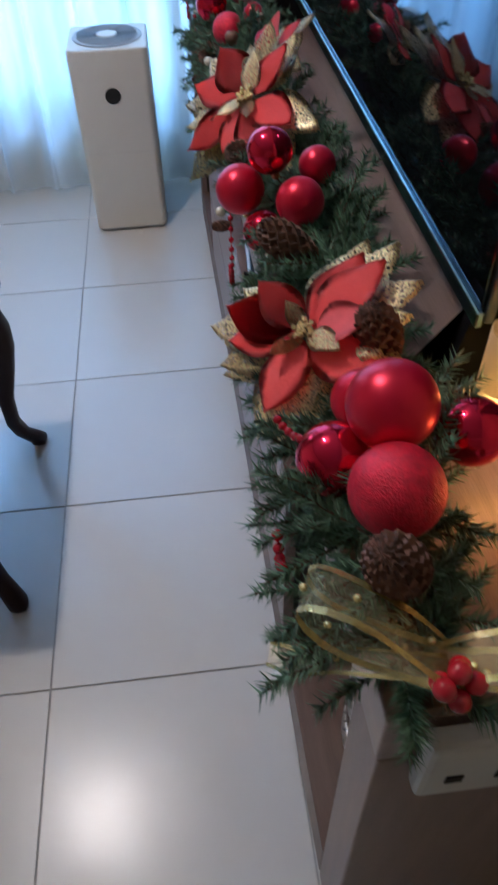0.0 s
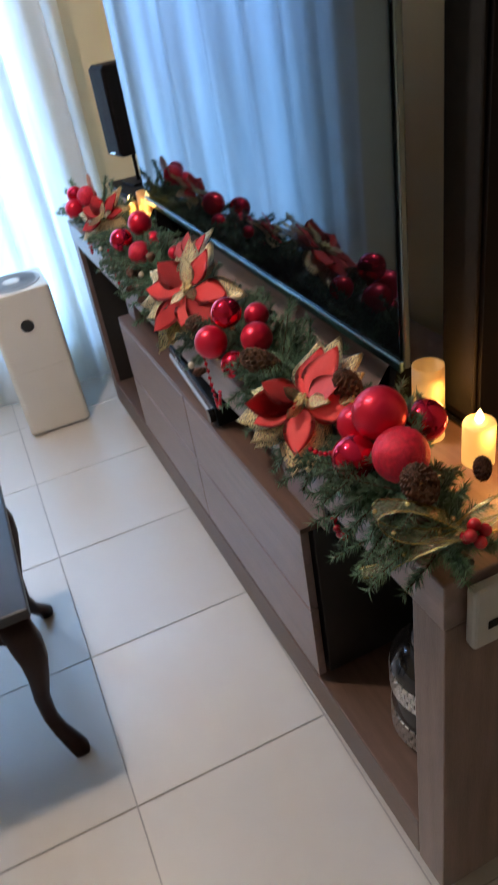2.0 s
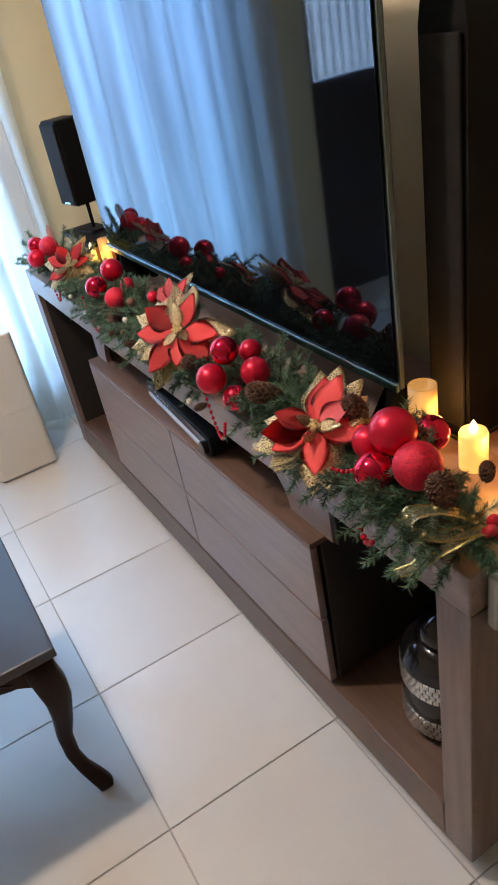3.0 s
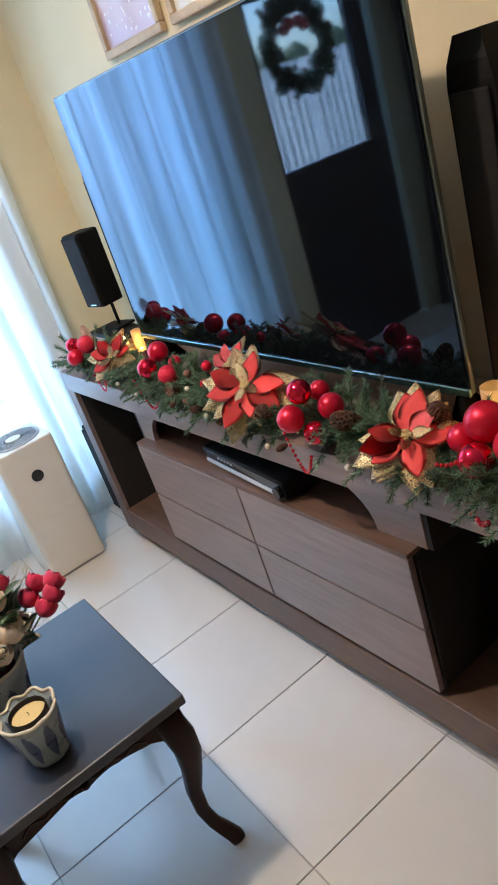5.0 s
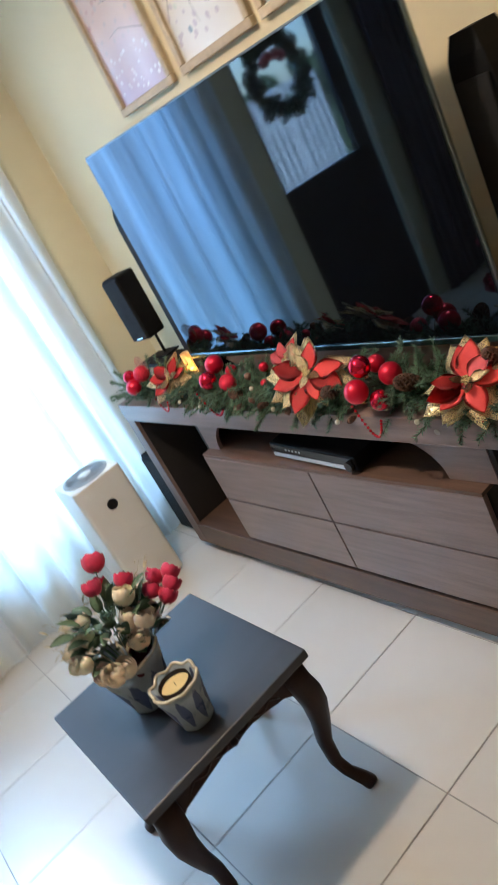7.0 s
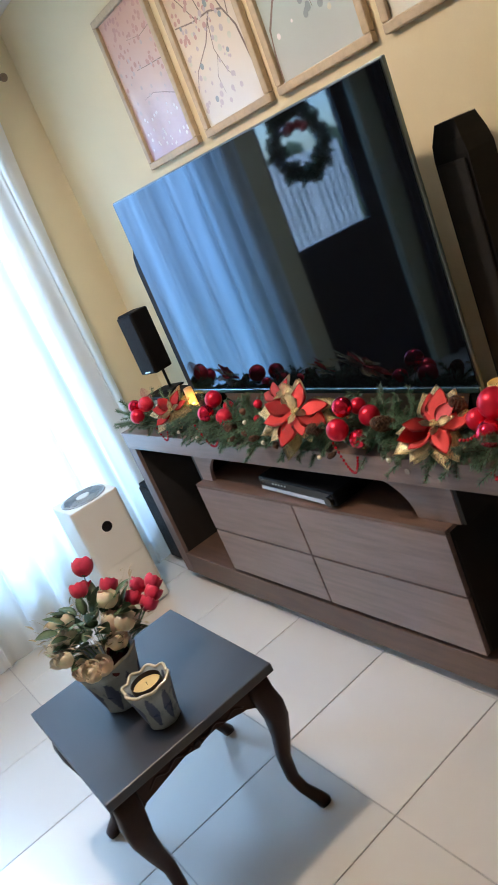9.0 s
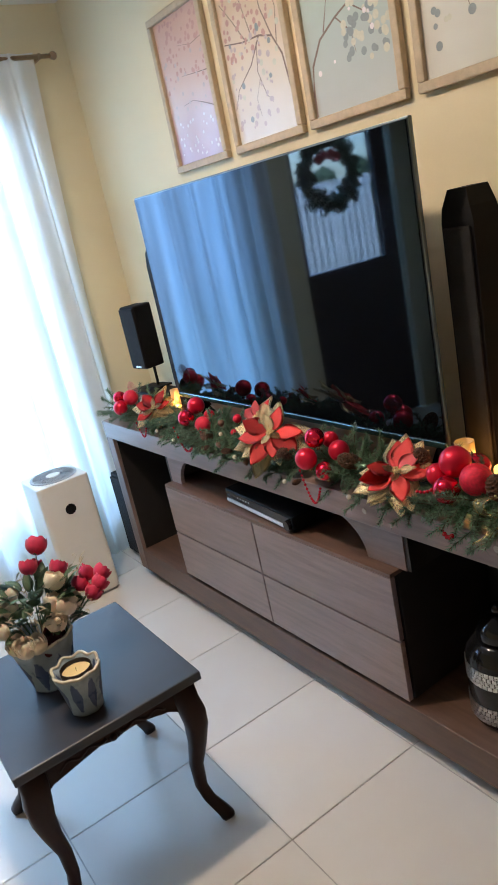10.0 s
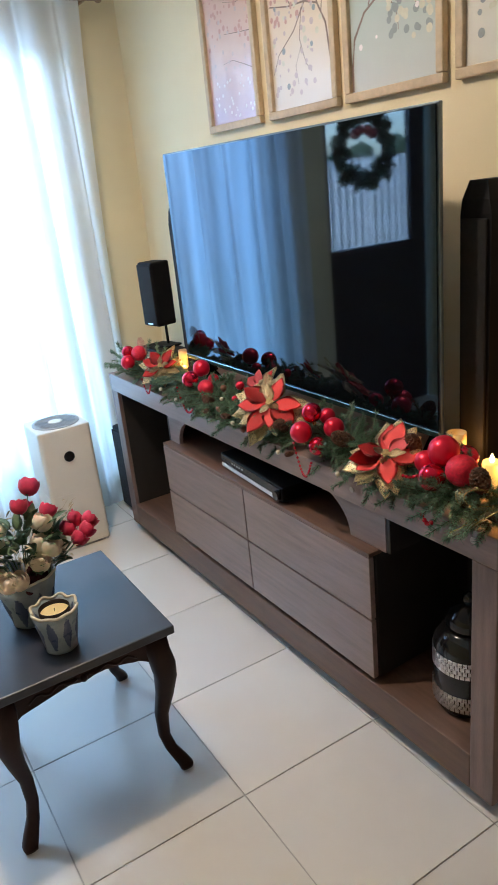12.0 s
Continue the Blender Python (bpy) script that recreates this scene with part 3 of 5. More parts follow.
# jar in the right niche
jar = thing("lidded_jar", pose(0.755, 0.665, 0.1725) @ Matrix.Scale(1.1, 4), "glossy black lidded jar with silver mosaic bands", "jar")
part("body", lathe([(0.075, 0), (0.088, 0.01), (0.092, 0.05), (0.092, 0.2), (0.07, 0.235), (0.055, 0.245)], 40), BLACKG, jar, "", True)
for z in (0.03, 0.14):
    b = bmesh.new()
    for i in range(44):
        for k in range(4):
            a = 2 * math.pi * (i + 0.5 * (k % 2)) / 44
            bmesh.ops.create_cube(b, size=1, matrix=pose(0.0925 * math.cos(a), 0.0925 * math.sin(a), z + k * 0.0125, 0, 0, math.degrees(a)) @ Matrix.Diagonal((0.004, 0.0105, 0.0105, 1)))
    part("mosaic_band", b, SILVERP, jar, "band of small silver mirror tiles")
lid = part("lid", lathe([(0.056, 0.2455), (0.06, 0.25), (0.05, 0.28), (0.02, 0.3), (0.012, 0.31)], 32), BLACKG, jar, "", True)
part("knob", ball(0.018, (0, 0, 0.325), 16, 10), BLACKG, lid, "", True)

# small dark object in the left niche
tin = thing("small_tin", pose(-1.0, 0.6, 0.1725), "small dark tin on the niche floor", "tin")
part("body", lathe([(0.035, 0), (0.037, 0.005), (0.037, 0.085), (0.034, 0.09)], 20), TIN, tin, "", True)
part("lid", lathe([(0.038, 0.0905), (0.038, 0.105), (0.03, 0.11)], 20), TIN, tin, "", True)

# ---- television ----
tv = thing("television", pose(-0.117, 0.67, 0.8765), "large black flat-screen television, switched off and reflecting the room", "television")
TW, TZ0, TZ1 = 0.764, 0.118, 0.967
part("screen", box(-TW + 0.008, TW - 0.008, -0.003, 0.001, TZ0 + 0.016, TZ1 - 0.006, 0.0008), SCREEN, tv, "dark mirror-like screen")
part("case", box(-TW, TW, 0.0015, 0.014, TZ0, TZ1, 0.003), EDGE, tv)
part("back_housing", box(-0.5, 0.5, 0.0145, 0.06, TZ0 + 0.03, TZ0 + 0.5, 0.008), BLACKP, tv)
part("bottom_trim", box(-TW, TW, -0.009, 0.0013, TZ0 - 0.004, TZ0 + 0.0155, 0.003), TRIM, tv, "bright silver trim strip")
for x in (-0.66, 0.735):
    part("foot", slab_outline([(-0.1, 0), (0.1, 0), (0.1, 0.008), (0.03, 0.03), (0.014, TZ0 - 0.0005), (-0.014, TZ0 - 0.0005), (-0.03, 0.03), (-0.1, 0.008)], -0.01, 0.01), BLACKP, tv, "", False, pose(x, 0.012, 0, 0, 0, 90))


def tower(x, y):
    t = thing("tower_speaker", pose(x, y, 0.8765), "tall black cloth-fronted loudspeaker on the console", "loudspeaker", "tower speakers beside the television")
    hw, d0, d1 = 0.05, -0.1, 0.005
    bm = bmesh.new()
    rings = []
    for z, il, ir, fr in ((0.012, 0, 0, 0), (0.7, 0, 0, 0), (0.735, 0.002, 0.01, 0.004), (0.78, 0.012, 0.03, 0.02)):
        rings.append([bm.verts.new(c) for c in ((-hw + il, d0 + fr, z), (hw - ir, d0 + fr, z), (hw - ir, d1, z), (-hw + il, d1, z))])
    for a, b in zip(rings, rings[1:]):
        for i in range(4):
            bm.faces.new((a[i], a[(i + 1) % 4], b[(i + 1) % 4], b[i]))
    bm.faces.new(rings[0][::-1])
    bm.faces.new(rings[-1])
    bmesh.ops.bevel(bm, geom=[e for e in bm.edges if len(e.link_faces) == 2 and e.calc_face_angle() > 0.7], offset=0.004, segments=2, affect="EDGES")
    part("cabinet", bm, BLACKP, t)
    part("grille", box(-hw + 0.008, hw - 0.008, d0 - 0.008, d0 - 0.0005, 0.03, 0.69, 0.004, 2), CLOTH, t)
    part("base", box(-hw - 0.004, hw + 0.004, d0 - 0.01, d1 + 0.004, 0, 0.0118, 0.003), BLACKG, t)
    return t


tower(0.686, 0.855)
tower(-1.012, 0.845)

# small satellite loudspeaker on a wooden box
wb = thing("wooden_box", pose(-1.22, 0.735, 0.8725), "honey-coloured wooden box with a black lid", "box")
part("body", box(-0.15, 0.15, -0.075, 0.045, 0, 0.085, 0.004), ORANGEW, wb)
part("lid", box(-0.16, 0.155, -0.085, 0.046, 0.0855, 0.105, 0.004), BLACKP, wb, "black lid")
spk = thing("satellite_speaker", pose(-1.3, 0.735, 0.978, 0, 0, 12), "small black loudspeaker on a slim stand", "loudspeaker")
part("stand_foot", box(0.0, 0.11, -0.05, 0.04, 0, 0.01, 0.003), BLACKP, spk)
part("pole", tube([(0.05, 0, 0.01), (0.05, 0, 0.1)], 0.007, 10), BLACKP, spk, "", True)
part("cabinet", box(-0.05, 0.065, -0.05, 0.06, 0.101, 0.41, 0.01, 3), BLACKP, spk)
part("grille", box(-0.046, 0.061, -0.058, -0.0505, 0.108, 0.4, 0.005), CLOTH, spk)
part("badge", box(-0.012, 0.03, -0.06, -0.0582, 0.113, 0.119), SILVER, spk, "small silver badge")

# black subwoofer beside the console
sub = thing("subwoofer", pose(-1.59, 0.695, 0), "black box subwoofer on the floor beside the console", "subwoofer")
part("cabinet", box(-0.12, 0.14, -0.16, 0.17, 0.012, 0.5, 0.01), BLACKP, sub)
part("grille", box(-0.11, 0.13, -0.17, -0.1605, 0.03, 0.48, 0.004), CLOTH, sub)
for x in (-0.09, 0.11):
    part("foot", box(x - 0.02, x + 0.02, -0.13, 0.14, 0, 0.0118), BLACKP, sub)

# ---- air purifier ----
pur = thing("air_purifier", pose(-1.512, 0.18, 0), "white square tower air purifier standing before the curtain", "air purifier")


def rounded_prism(hw, r, z0, z1, top_bevel=0.0, n=6):
    bm = bmesh.new()
    prof = [(0, z0), (0, z1 - top_bevel)] + ([(top_bevel * (1 - math.cos(a)), z1 - top_bevel + top_bevel * math.sin(a)) for a in (0.5, 1.0, 1.57)] if top_bevel else [])
    rings = []
    for inset, z in prof:
        ring = []
        for cx, cy, a0 in ((1, 1, 0), (-1, 1, 90), (-1, -1, 180), (1, -1, 270)):
            for k in range(n + 1):
                a = radians(a0 + 90 * k / n)
                ring.append(bm.verts.new((cx * (hw - r) + (r - inset) * math.cos(a), cy * (hw - r) + (r - inset) * math.sin(a), z)))
        rings.append(ring)
    m = len(rings[0])
    for a, b in zip(rings, rings[1:]):
        for i in range(m):
            bm.faces.new((a[i], a[(i + 1) % m], b[(i + 1) % m], b[i]))
    bm.faces.new(rings[0][::-1])
    bm.faces.new(rings[-1])
    return bm


part("body", rounded_prism(0.1352, 0.022, 0.0155, 0.311), PURIF, pur, "", False)
part("upper_body", rounded_prism(0.135, 0.022, 0.3115, 0.655, 0.008), PURIF, pur)
part("foot_plate", rounded_prism(0.125, 0.02, 0, 0.015), VENT, pur)
gr = part("top_grille", lathe([(0.118, 0.6555), (0.118, 0.659), (0.112, 0.6605), (0.04, 0.6605)], 48), VENT, pur, "round grey outlet grille")
for i in range(6):
    part("ring", lathe([(0.05 + i * 0.011, 0.661), (0.05 + i * 0.011, 0.6635), (0.046 + i * 0.011, 0.6635), (0.046 + i * 0.011, 0.661)], 40), VENT, gr)
part("hub", lathe([(0.036, 0.661), (0.036, 0.664), (0.03, 0.6655)], 24), PURIF, gr)
part("display", tube([(0.1352, 0, 0.508), (0.1375, 0, 0.508)], 0.027, 28), BLACKG, pur, "round black touch display")

# ---- pictures ----


def print_material(name, top, mid, low):
    m = material(name, mid, 0.55, vary=0.1, scale=9, bump=0.03, coat=0.9)
    nt = m.node_tree
    n, ln = nt.nodes, nt.links
    tc, sp_ = n.new("ShaderNodeTexCoord"), n.new("ShaderNodeSeparateXYZ")
    ln.new(tc.outputs["Object"], sp_.inputs[0])
    nz = n.new("ShaderNodeTexNoise")
    nz.inputs["Scale"].default_value = 7
    ln.new(tc.outputs["Object"], nz.inputs["Vector"])
    ad = n.new("ShaderNodeMath")
    ad.operation = "MULTIPLY_ADD"
    ln.new(nz.outputs["Fac"], ad.inputs[0])
    ad.inputs[1].default_value = 0.22
    ln.new(sp_.outputs["Z"], ad.inputs[2])
    mr = n.new("ShaderNodeMapRange")
    mr.inputs["From Min"].default_value, mr.inputs["From Max"].default_value = 0.14, 0.68
    ln.new(ad.outputs[0], mr.inputs["Value"])
    rp = n.new("ShaderNodeValToRGB")
    rp.color_ramp.elements[0].color, rp.color_ramp.elements[1].color = (*low, 1), (*top, 1)
    e = rp.color_ramp.elements.new(0.5)
    e.color = (*mid, 1)
    ln.new(mr.outputs[0], rp.inputs["Fac"])
    ln.new(rp.outputs["Color"], n["Principled BSDF"].inputs["Base Color"])
    return m


INK = material("brown_ink", (0.24, 0.17, 0.14), 0.6, vary=0.3, scale=30)
DOTS = {k: material("print_" + k, c, 0.55, vary=0.15, scale=30, coat=0.9) for k, c in
        {"rose_dots": (0.6, 0.34, 0.29), "white_dots": (0.85, 0.78, 0.78), "grey_dots": (0.3, 0.34, 0.34), "cream_dots": (0.66, 0.63, 0.5), "mauve_dots": (0.58, 0.47, 0.45)}.items()}


def picture(x0, x1, grad, branches, dots, label):
    w, h = x1 - x0, 0.6
    pic = thing("framed_picture", pose((x0 + x1) / 2, YF - 0.001, 1.912), label, "picture", "framed prints above the television")
    hw, f = w / 2, 0.028
    part("rail", box(-hw, hw, -0.024, 0, 0, f, 0.004), FRAMEW, pic)
    part("rail", box(-hw, hw, -0.024, 0, h - f, h, 0.004), FRAMEW, pic)
    part("stile", box(-hw, -hw + f, -0.024, 0, f + 0.0005, h - f - 0.0005, 0.004), FRAMEW, pic)
    part("stile", box(hw - f, hw, -0.024, 0, f + 0.0005, h - f - 0.0005, 0.004), FRAMEW, pic)
    pr = part("print", box(-hw + f, hw - f, -0.009, -0.004, f, h - f), print_material("print_paper", *grad), pic, "soft blossom tree print")
    if branches:
        b = bmesh.new()
        for pts, r in branches:
            pts = [(x, -0.0094, z) for x, z in pts]
            n = len(pts)
            tube(pts, [r * 0.72 * (1 - 0.6 * k / (n - 1)) for k in range(n)], 6, b)
        for v in b.verts:
            v.co.y = -0.0094 + (v.co.y + 0.0094) * 0.04
        part("printed_branch", b, INK, pr)
    for kind, spots in dots:
        b = bmesh.new()
        for x, z, r in spots:
            bmesh.ops.create_circle(b, cap_ends=True, segments=12, radius=r, matrix=pose(x, -0.0102 - 0.0001 * random.random(), z, 90, 0, 0))
        tagged(part("printed_" + kind, b, DOTS[kind], pr), kind="stuff")
    return pic


def scatter(n, x0, x1, z0, z1, r0, r1, power=1.0):
    return [(random.uniform(x0, x1), z0 + (z1 - z0) * random.random() ** power, random.uniform(r0, r1)) for _ in range(n)]


picture(-0.972, -0.562, ((0.66, 0.4, 0.31), (0.7, 0.52, 0.45), (0.52, 0.37, 0.46)),
        [([(0.17, 0.2), (0.1, 0.225), (0.02, 0.25), (-0.06, 0.245)], 0.003), ([(0.17, 0.33), (0.06, 0.34), (-0.03, 0.35)], 0.003), ([(0.17, 0.45), (0.08, 0.44), (-0.02, 0.46)], 0.002)],
        [("rose_dots", scatter(75, -0.165, 0.165, 0.3, 0.56, 0.005, 0.011, 0.7)), ("mauve_dots", scatter(22, -0.16, 0.16, 0.2, 0.42, 0.005, 0.009)), ("white_dots", scatter(36, -0.14, 0.165, 0.045, 0.2, 0.004, 0.008))],
        "pale oak framed print of pink blossom branches")
picture(-0.5, -0.086, ((0.68, 0.47, 0.3), (0.76, 0.63, 0.49), (0.72, 0.66, 0.58)),
        [([(0.172, 0.04), (0.17, 0.14), (0.15, 0.26), (0.11, 0.325), (0.04, 0.345), (-0.06, 0.35), (-0.17, 0.37)], 0.008), ([(0.11, 0.325), (0.07, 0.42), (0.05, 0.56)], 0.005), ([(0.04, 0.345), (-0.03, 0.27), (-0.13, 0.21), (-0.17, 0.15)], 0.005), ([(-0.04, 0.35), (-0.1, 0.43), (-0.16, 0.5)], 0.004), ([(0.0, 0.35), (-0.03, 0.45), (-0.06, 0.56)], 0.004), ([(0.02, 0.33), (0.0, 0.24), (0.03, 0.16), (0.06, 0.13)], 0.0035), ([(0.13, 0.3), (0.15, 0.4), (0.13, 0.55)], 0.004), ([(0.01, 0.22), (-0.03, 0.16), (-0.02, 0.1)], 0.003)],
        [("rose_dots", scatter(70, -0.165, 0.12, 0.3, 0.565, 0.005, 0.011)), ("mauve_dots", scatter(46, -0.165, 0.08, 0.07, 0.36, 0.004, 0.011)), ("cream_dots", scatter(14, -0.16, 0.16, 0.1, 0.5, 0.006, 0.012)), ("grey_dots", scatter(7, -0.14, 0.14, 0.08, 0.4, 0.007, 0.011))],
        "pale oak framed print of a curved blossoming tree")
picture(-0.046, 0.386, ((0.42, 0.45, 0.33), (0.47, 0.55, 0.5), (0.5, 0.53, 0.52)),
        [([(-0.186, 0.032), (-0.184, 0.100), (-0.17, 0.180), (-0.12, 0.245), (-0.04, 0.285), (0.06, 0.320), (0.14, 0.380)], 0.009), ([(-0.04, 0.285), (0.02, 0.230), (0.03, 0.170)], 0.004), ([(0.02, 0.305), (0.09, 0.260), (0.11, 0.200)], 0.004), ([(-0.1, 0.260), (-0.06, 0.360), (-0.07, 0.460)], 0.005), ([(0.06, 0.320), (0.05, 0.400), (0.08, 0.460)], 0.004)],
        [("grey_dots", scatter(26, -0.02, 0.17, 0.15, 0.3, 0.008, 0.013)), ("cream_dots", scatter(26, -0.02, 0.18, 0.14, 0.32, 0.008, 0.013)), ("grey_dots", scatter(20, -0.15, 0.17, 0.34, 0.56, 0.006, 0.011)), ("white_dots", scatter(7, -0.16, 0.17, 0.08, 0.3, 0.005, 0.009))],
        "pale oak framed print of grey-green tree branches")
picture(0.43, 0.85, ((0.62, 0.58, 0.47), (0.68, 0.64, 0.55), (0.7, 0.68, 0.6)),
        [([(-0.18, 0.310), (-0.1, 0.270), (0.0, 0.260), (0.08, 0.230)], 0.005), ([(-0.1, 0.270), (-0.04, 0.210), (-0.02, 0.160)], 0.003)],
        [("grey_dots", [(-0.13, 0.1, 0.012)] + scatter(20, -0.14, 0.16, 0.14, 0.34, 0.007, 0.013)), ("cream_dots", scatter(24, -0.15, 0.16, 0.15, 0.36, 0.007, 0.014)), ("mauve_dots", scatter(8, -0.1, 0.17, 0.2, 0.5, 0.007, 0.012))],
        "pale oak framed print of pale hanging blossoms")

# ---- side table ----
tab = thing("side_table", pose(0.016, -0.337, 0), "small espresso-stained side table with carved apron and curved legs", "side table")
TX, TY, TH = 0.296, 0.273, 0.53
part("top", box(-TX, TX, -TY, TY, TH - 0.028, TH, 0.004, 2), TABLE, tab)


def apron(length, along_x, side):
    pts = [(-length, TH - 0.029), (length, TH - 0.029)]
    for i in range(25):
        u = 1 - 2 * i / 24
        drop = 0.045 + 0.04 * abs(u) ** 3 + 0.014 * math.exp(-(u / 0.07) ** 2) + 0.006 * abs(math.sin(u * 11))
        pts.append((u * length, TH - 0.029 - drop))
    bm = slab_outline(pts, -0.009, 0.009)
    at = pose(0, side * (TY - 0.052), 0) if along_x else pose(side * (TX - 0.052), 0, 0, 0, 0, 90)
    ap = part("apron", bm, TLEG, tab, "", False, at)
    # carved scrolls on the outer face
    b = bmesh.new()
    s = (side if along_x else -side)
    for sg in (-1, 1):
        tube([(sg * (0.02 + 0.14 * k / 11), s * 0.0085, TH - 0.066 - 0.008 * math.sin(k * 1.25) - 0.012 * (k / 11) ** 2) for k in range(12)], [0.0065 - 0.0003 * k for k in range(12)], 6, b)
    ball(0.012, (0, s * 0.0085, TH - 0.075), 10, 6, b)
    part("carving", b, TLEG, ap, "", True)


for sd in (-1, 1):
    apron(TX - 0.075, True, sd)
    apron(TY - 0.075, False, sd)


def leg(sx, sy):
    """A cabriole leg: full knee, slim ankle, foot turned out."""
    keys = [(0.5, 0.0, 0.034), (0.44, 0.002, 0.036), (0.4, 0.008, 0.037), (0.35, 0.010, 0.032), (0.28, 0.002, 0.025), (0.2, -0.012, 0.0195), (0.12, -0.014, 0.0175), (0.07, -0.004, 0.018), (0.035, 0.012, 0.021), (0.012, 0.022, 0.022), (0.0, 0.022, 0.02)]
    bm = bmesh.new()
    rings = []
    for z, o, r in keys:
        cx, cy = sx * (TX - 0.052 + o * 1.1), sy * (TY - 0.048 + o * 1.1)
        ring = []
        for k in range(12):
            a = radians(45 + 30 * k)
            c, s = math.cos(a), math.sin(a)
            q = (abs(c) ** 4 + abs(s) ** 4) ** -0.25
            ring.append(bm.verts.new((cx + r * q * c, cy + r * q * s, z)))
        rings.append(ring)
    for a, b in zip(rings, rings[1:]):
        for i in range(12):
            bm.faces.new((a[i], b[i], b[(i + 1) % 12], a[(i + 1) % 12]))
    bm.faces.new(rings[0])
    bm.faces.new(rings[-1][::-1])
    bmesh.ops.recalc_face_normals(bm, faces=bm.faces[:])
    part("leg", bm, TLEG, tab, "", True)


for sx in (-1, 1):
    for sy in (-1, 1):
        leg(sx, sy)


# ---- fluted pots ----
def pot(name, x, y, r0, r1, h, lobes, label, category):
    p = thing(name, pose(x, y, TH + 0.0005, 0, 0, 12), label, category)

    def flute(a, k, r, z):
        s = z / h
        w = 1 + 0.03 * math.cos(lobes * a) * (0.5 + s)
        return r * w, z + (0.026 * h * math.cos(lobes * a) if s > 0.9 else 0)
    prof = [(r0 * 0.86, 0), (r0, 0.004), (r0 * 1.02, h * 0.12), (r0 + (r1 - r0) * 0.35, h * 0.4), (r0 + (r1 - r0) * 0.7, h * 0.72), (r1, h * 0.95)]
    inner = [(r1 - 0.007, h * 0.951), (r0 + (r1 - r0) * 0.6 - 0.007, h * 0.7), (r0 - 0.006, h * 0.2), (r0 * 0.8, 0.012)]
    part("body", lathe(prof + inner, 96, flute), VASE, p, "", True)
    b = bmesh.new()
    pts = []
    for i in range(97):
        a = 2 * math.pi * i / 96
        rr, zz = flute(a, 0, r1 - 0.003, h * 0.96)
        pts.append((rr * math.cos(a), rr * math.sin(a), zz))
    tube(pts, 0.0044, 8, b)
    part("rim", b, RIM, p, "cream scalloped rim", True)
    return p


cup = pot("candle_pot", 0.196, -0.36, 0.045, 0.066, 0.135, 8, "blue-grey glazed fluted pot holding a candle", "candle holder")
cnd = thing("tin_candle", pose(0.196, -0.36, TH + 0.0125), "cream wax candle in a dark tin inside the pot", "candle")
part("tin", lathe([(0.034, 0), (0.042, 0.05), (0.043, 0.118), (0.0405, 0.118), (0.0405, 0.105)], 32), TIN, cnd, "", True)
part("wax", lathe([(0.04, 0.095), (0.04, 0.105), (0.02, 0.1055)], 32), WAX, cnd)
part("wick", tube([(0, 0, 0.105), (0.001, 0, 0.112), (0.004, 0, 0.117)], 0.0011, 6), TIN, cnd)
vase = pot("flower_pot", -0.005, -0.385, 0.062, 0.094, 0.165, 8, "larger blue-grey glazed fluted pot filled with silk flowers", "vase")

# ---- silk flowers ----
bq = thing("flower_arrangement", pose(-0.005, -0.385, TH + 0.015), "arrangement of red and cream silk roses with dried grass", "flowers")


def rose_mesh(name, mat, r, opened, seed):
    """Nested cupped petals, each a patch of a shell with its rim rolled out."""
    rng = random.Random(seed)
    bm = bmesh.new()
    centre = Vector((0, 0, r * 0.75))
    ball(r * 0.4, centre + Vector((0, 0, r * 0.12)), 12, 8, bm)
    for layer, (count, size, top, half) in enumerate(((3, 0.5, 22, 75), (4, 0.68, 34, 62), (5, 0.86, 50, 52), (6, 1.0, 46 + 14 * opened, 44))):
        for i in range(count):
            a0 = 360 * i / count + layer * 40 + rng.uniform(-12, 12)
            lean, grow = rng.uniform(-6, 6), rng.uniform(0.95, 1.06)
            grid = []
            for p in range(7):
                u = p / 3 - 1
                row = []
                for k in range(7):
                    s = k / 6 * (1 - 0.16 * u * u)
                    polar = radians(160 + (top + lean - 160) * s)
                    az = radians(a0 + u * half * (0.55 + 0.45 * math.sin(math.pi * min(1, s * 0.9 + 0.1))))
                    rr = r * size * grow * (1 + 0.1 * (1 - abs(u)) * 0.3 + opened * 0.4 * max(0.0, s - 0.78))
                    row.append(bm.verts.new(centre + Vector((math.sin(polar) * math.cos(az), math.sin(polar) * math.sin(az), math.cos(polar) * 1.05)) * rr))
                grid.append(row)
            for a, b in zip(grid, grid[1:]):
                for k in range(6):
                    bm.faces.new((a[k], b[k], b[k + 1], a[k + 1]))
    me = bpy.data.meshes.new(name)
    bm.to_mesh(me)
    bm.free()
    me.polygons.foreach_set("use_smooth", [True] * len(me.polygons))
    me.materials.append(mat)
    return me


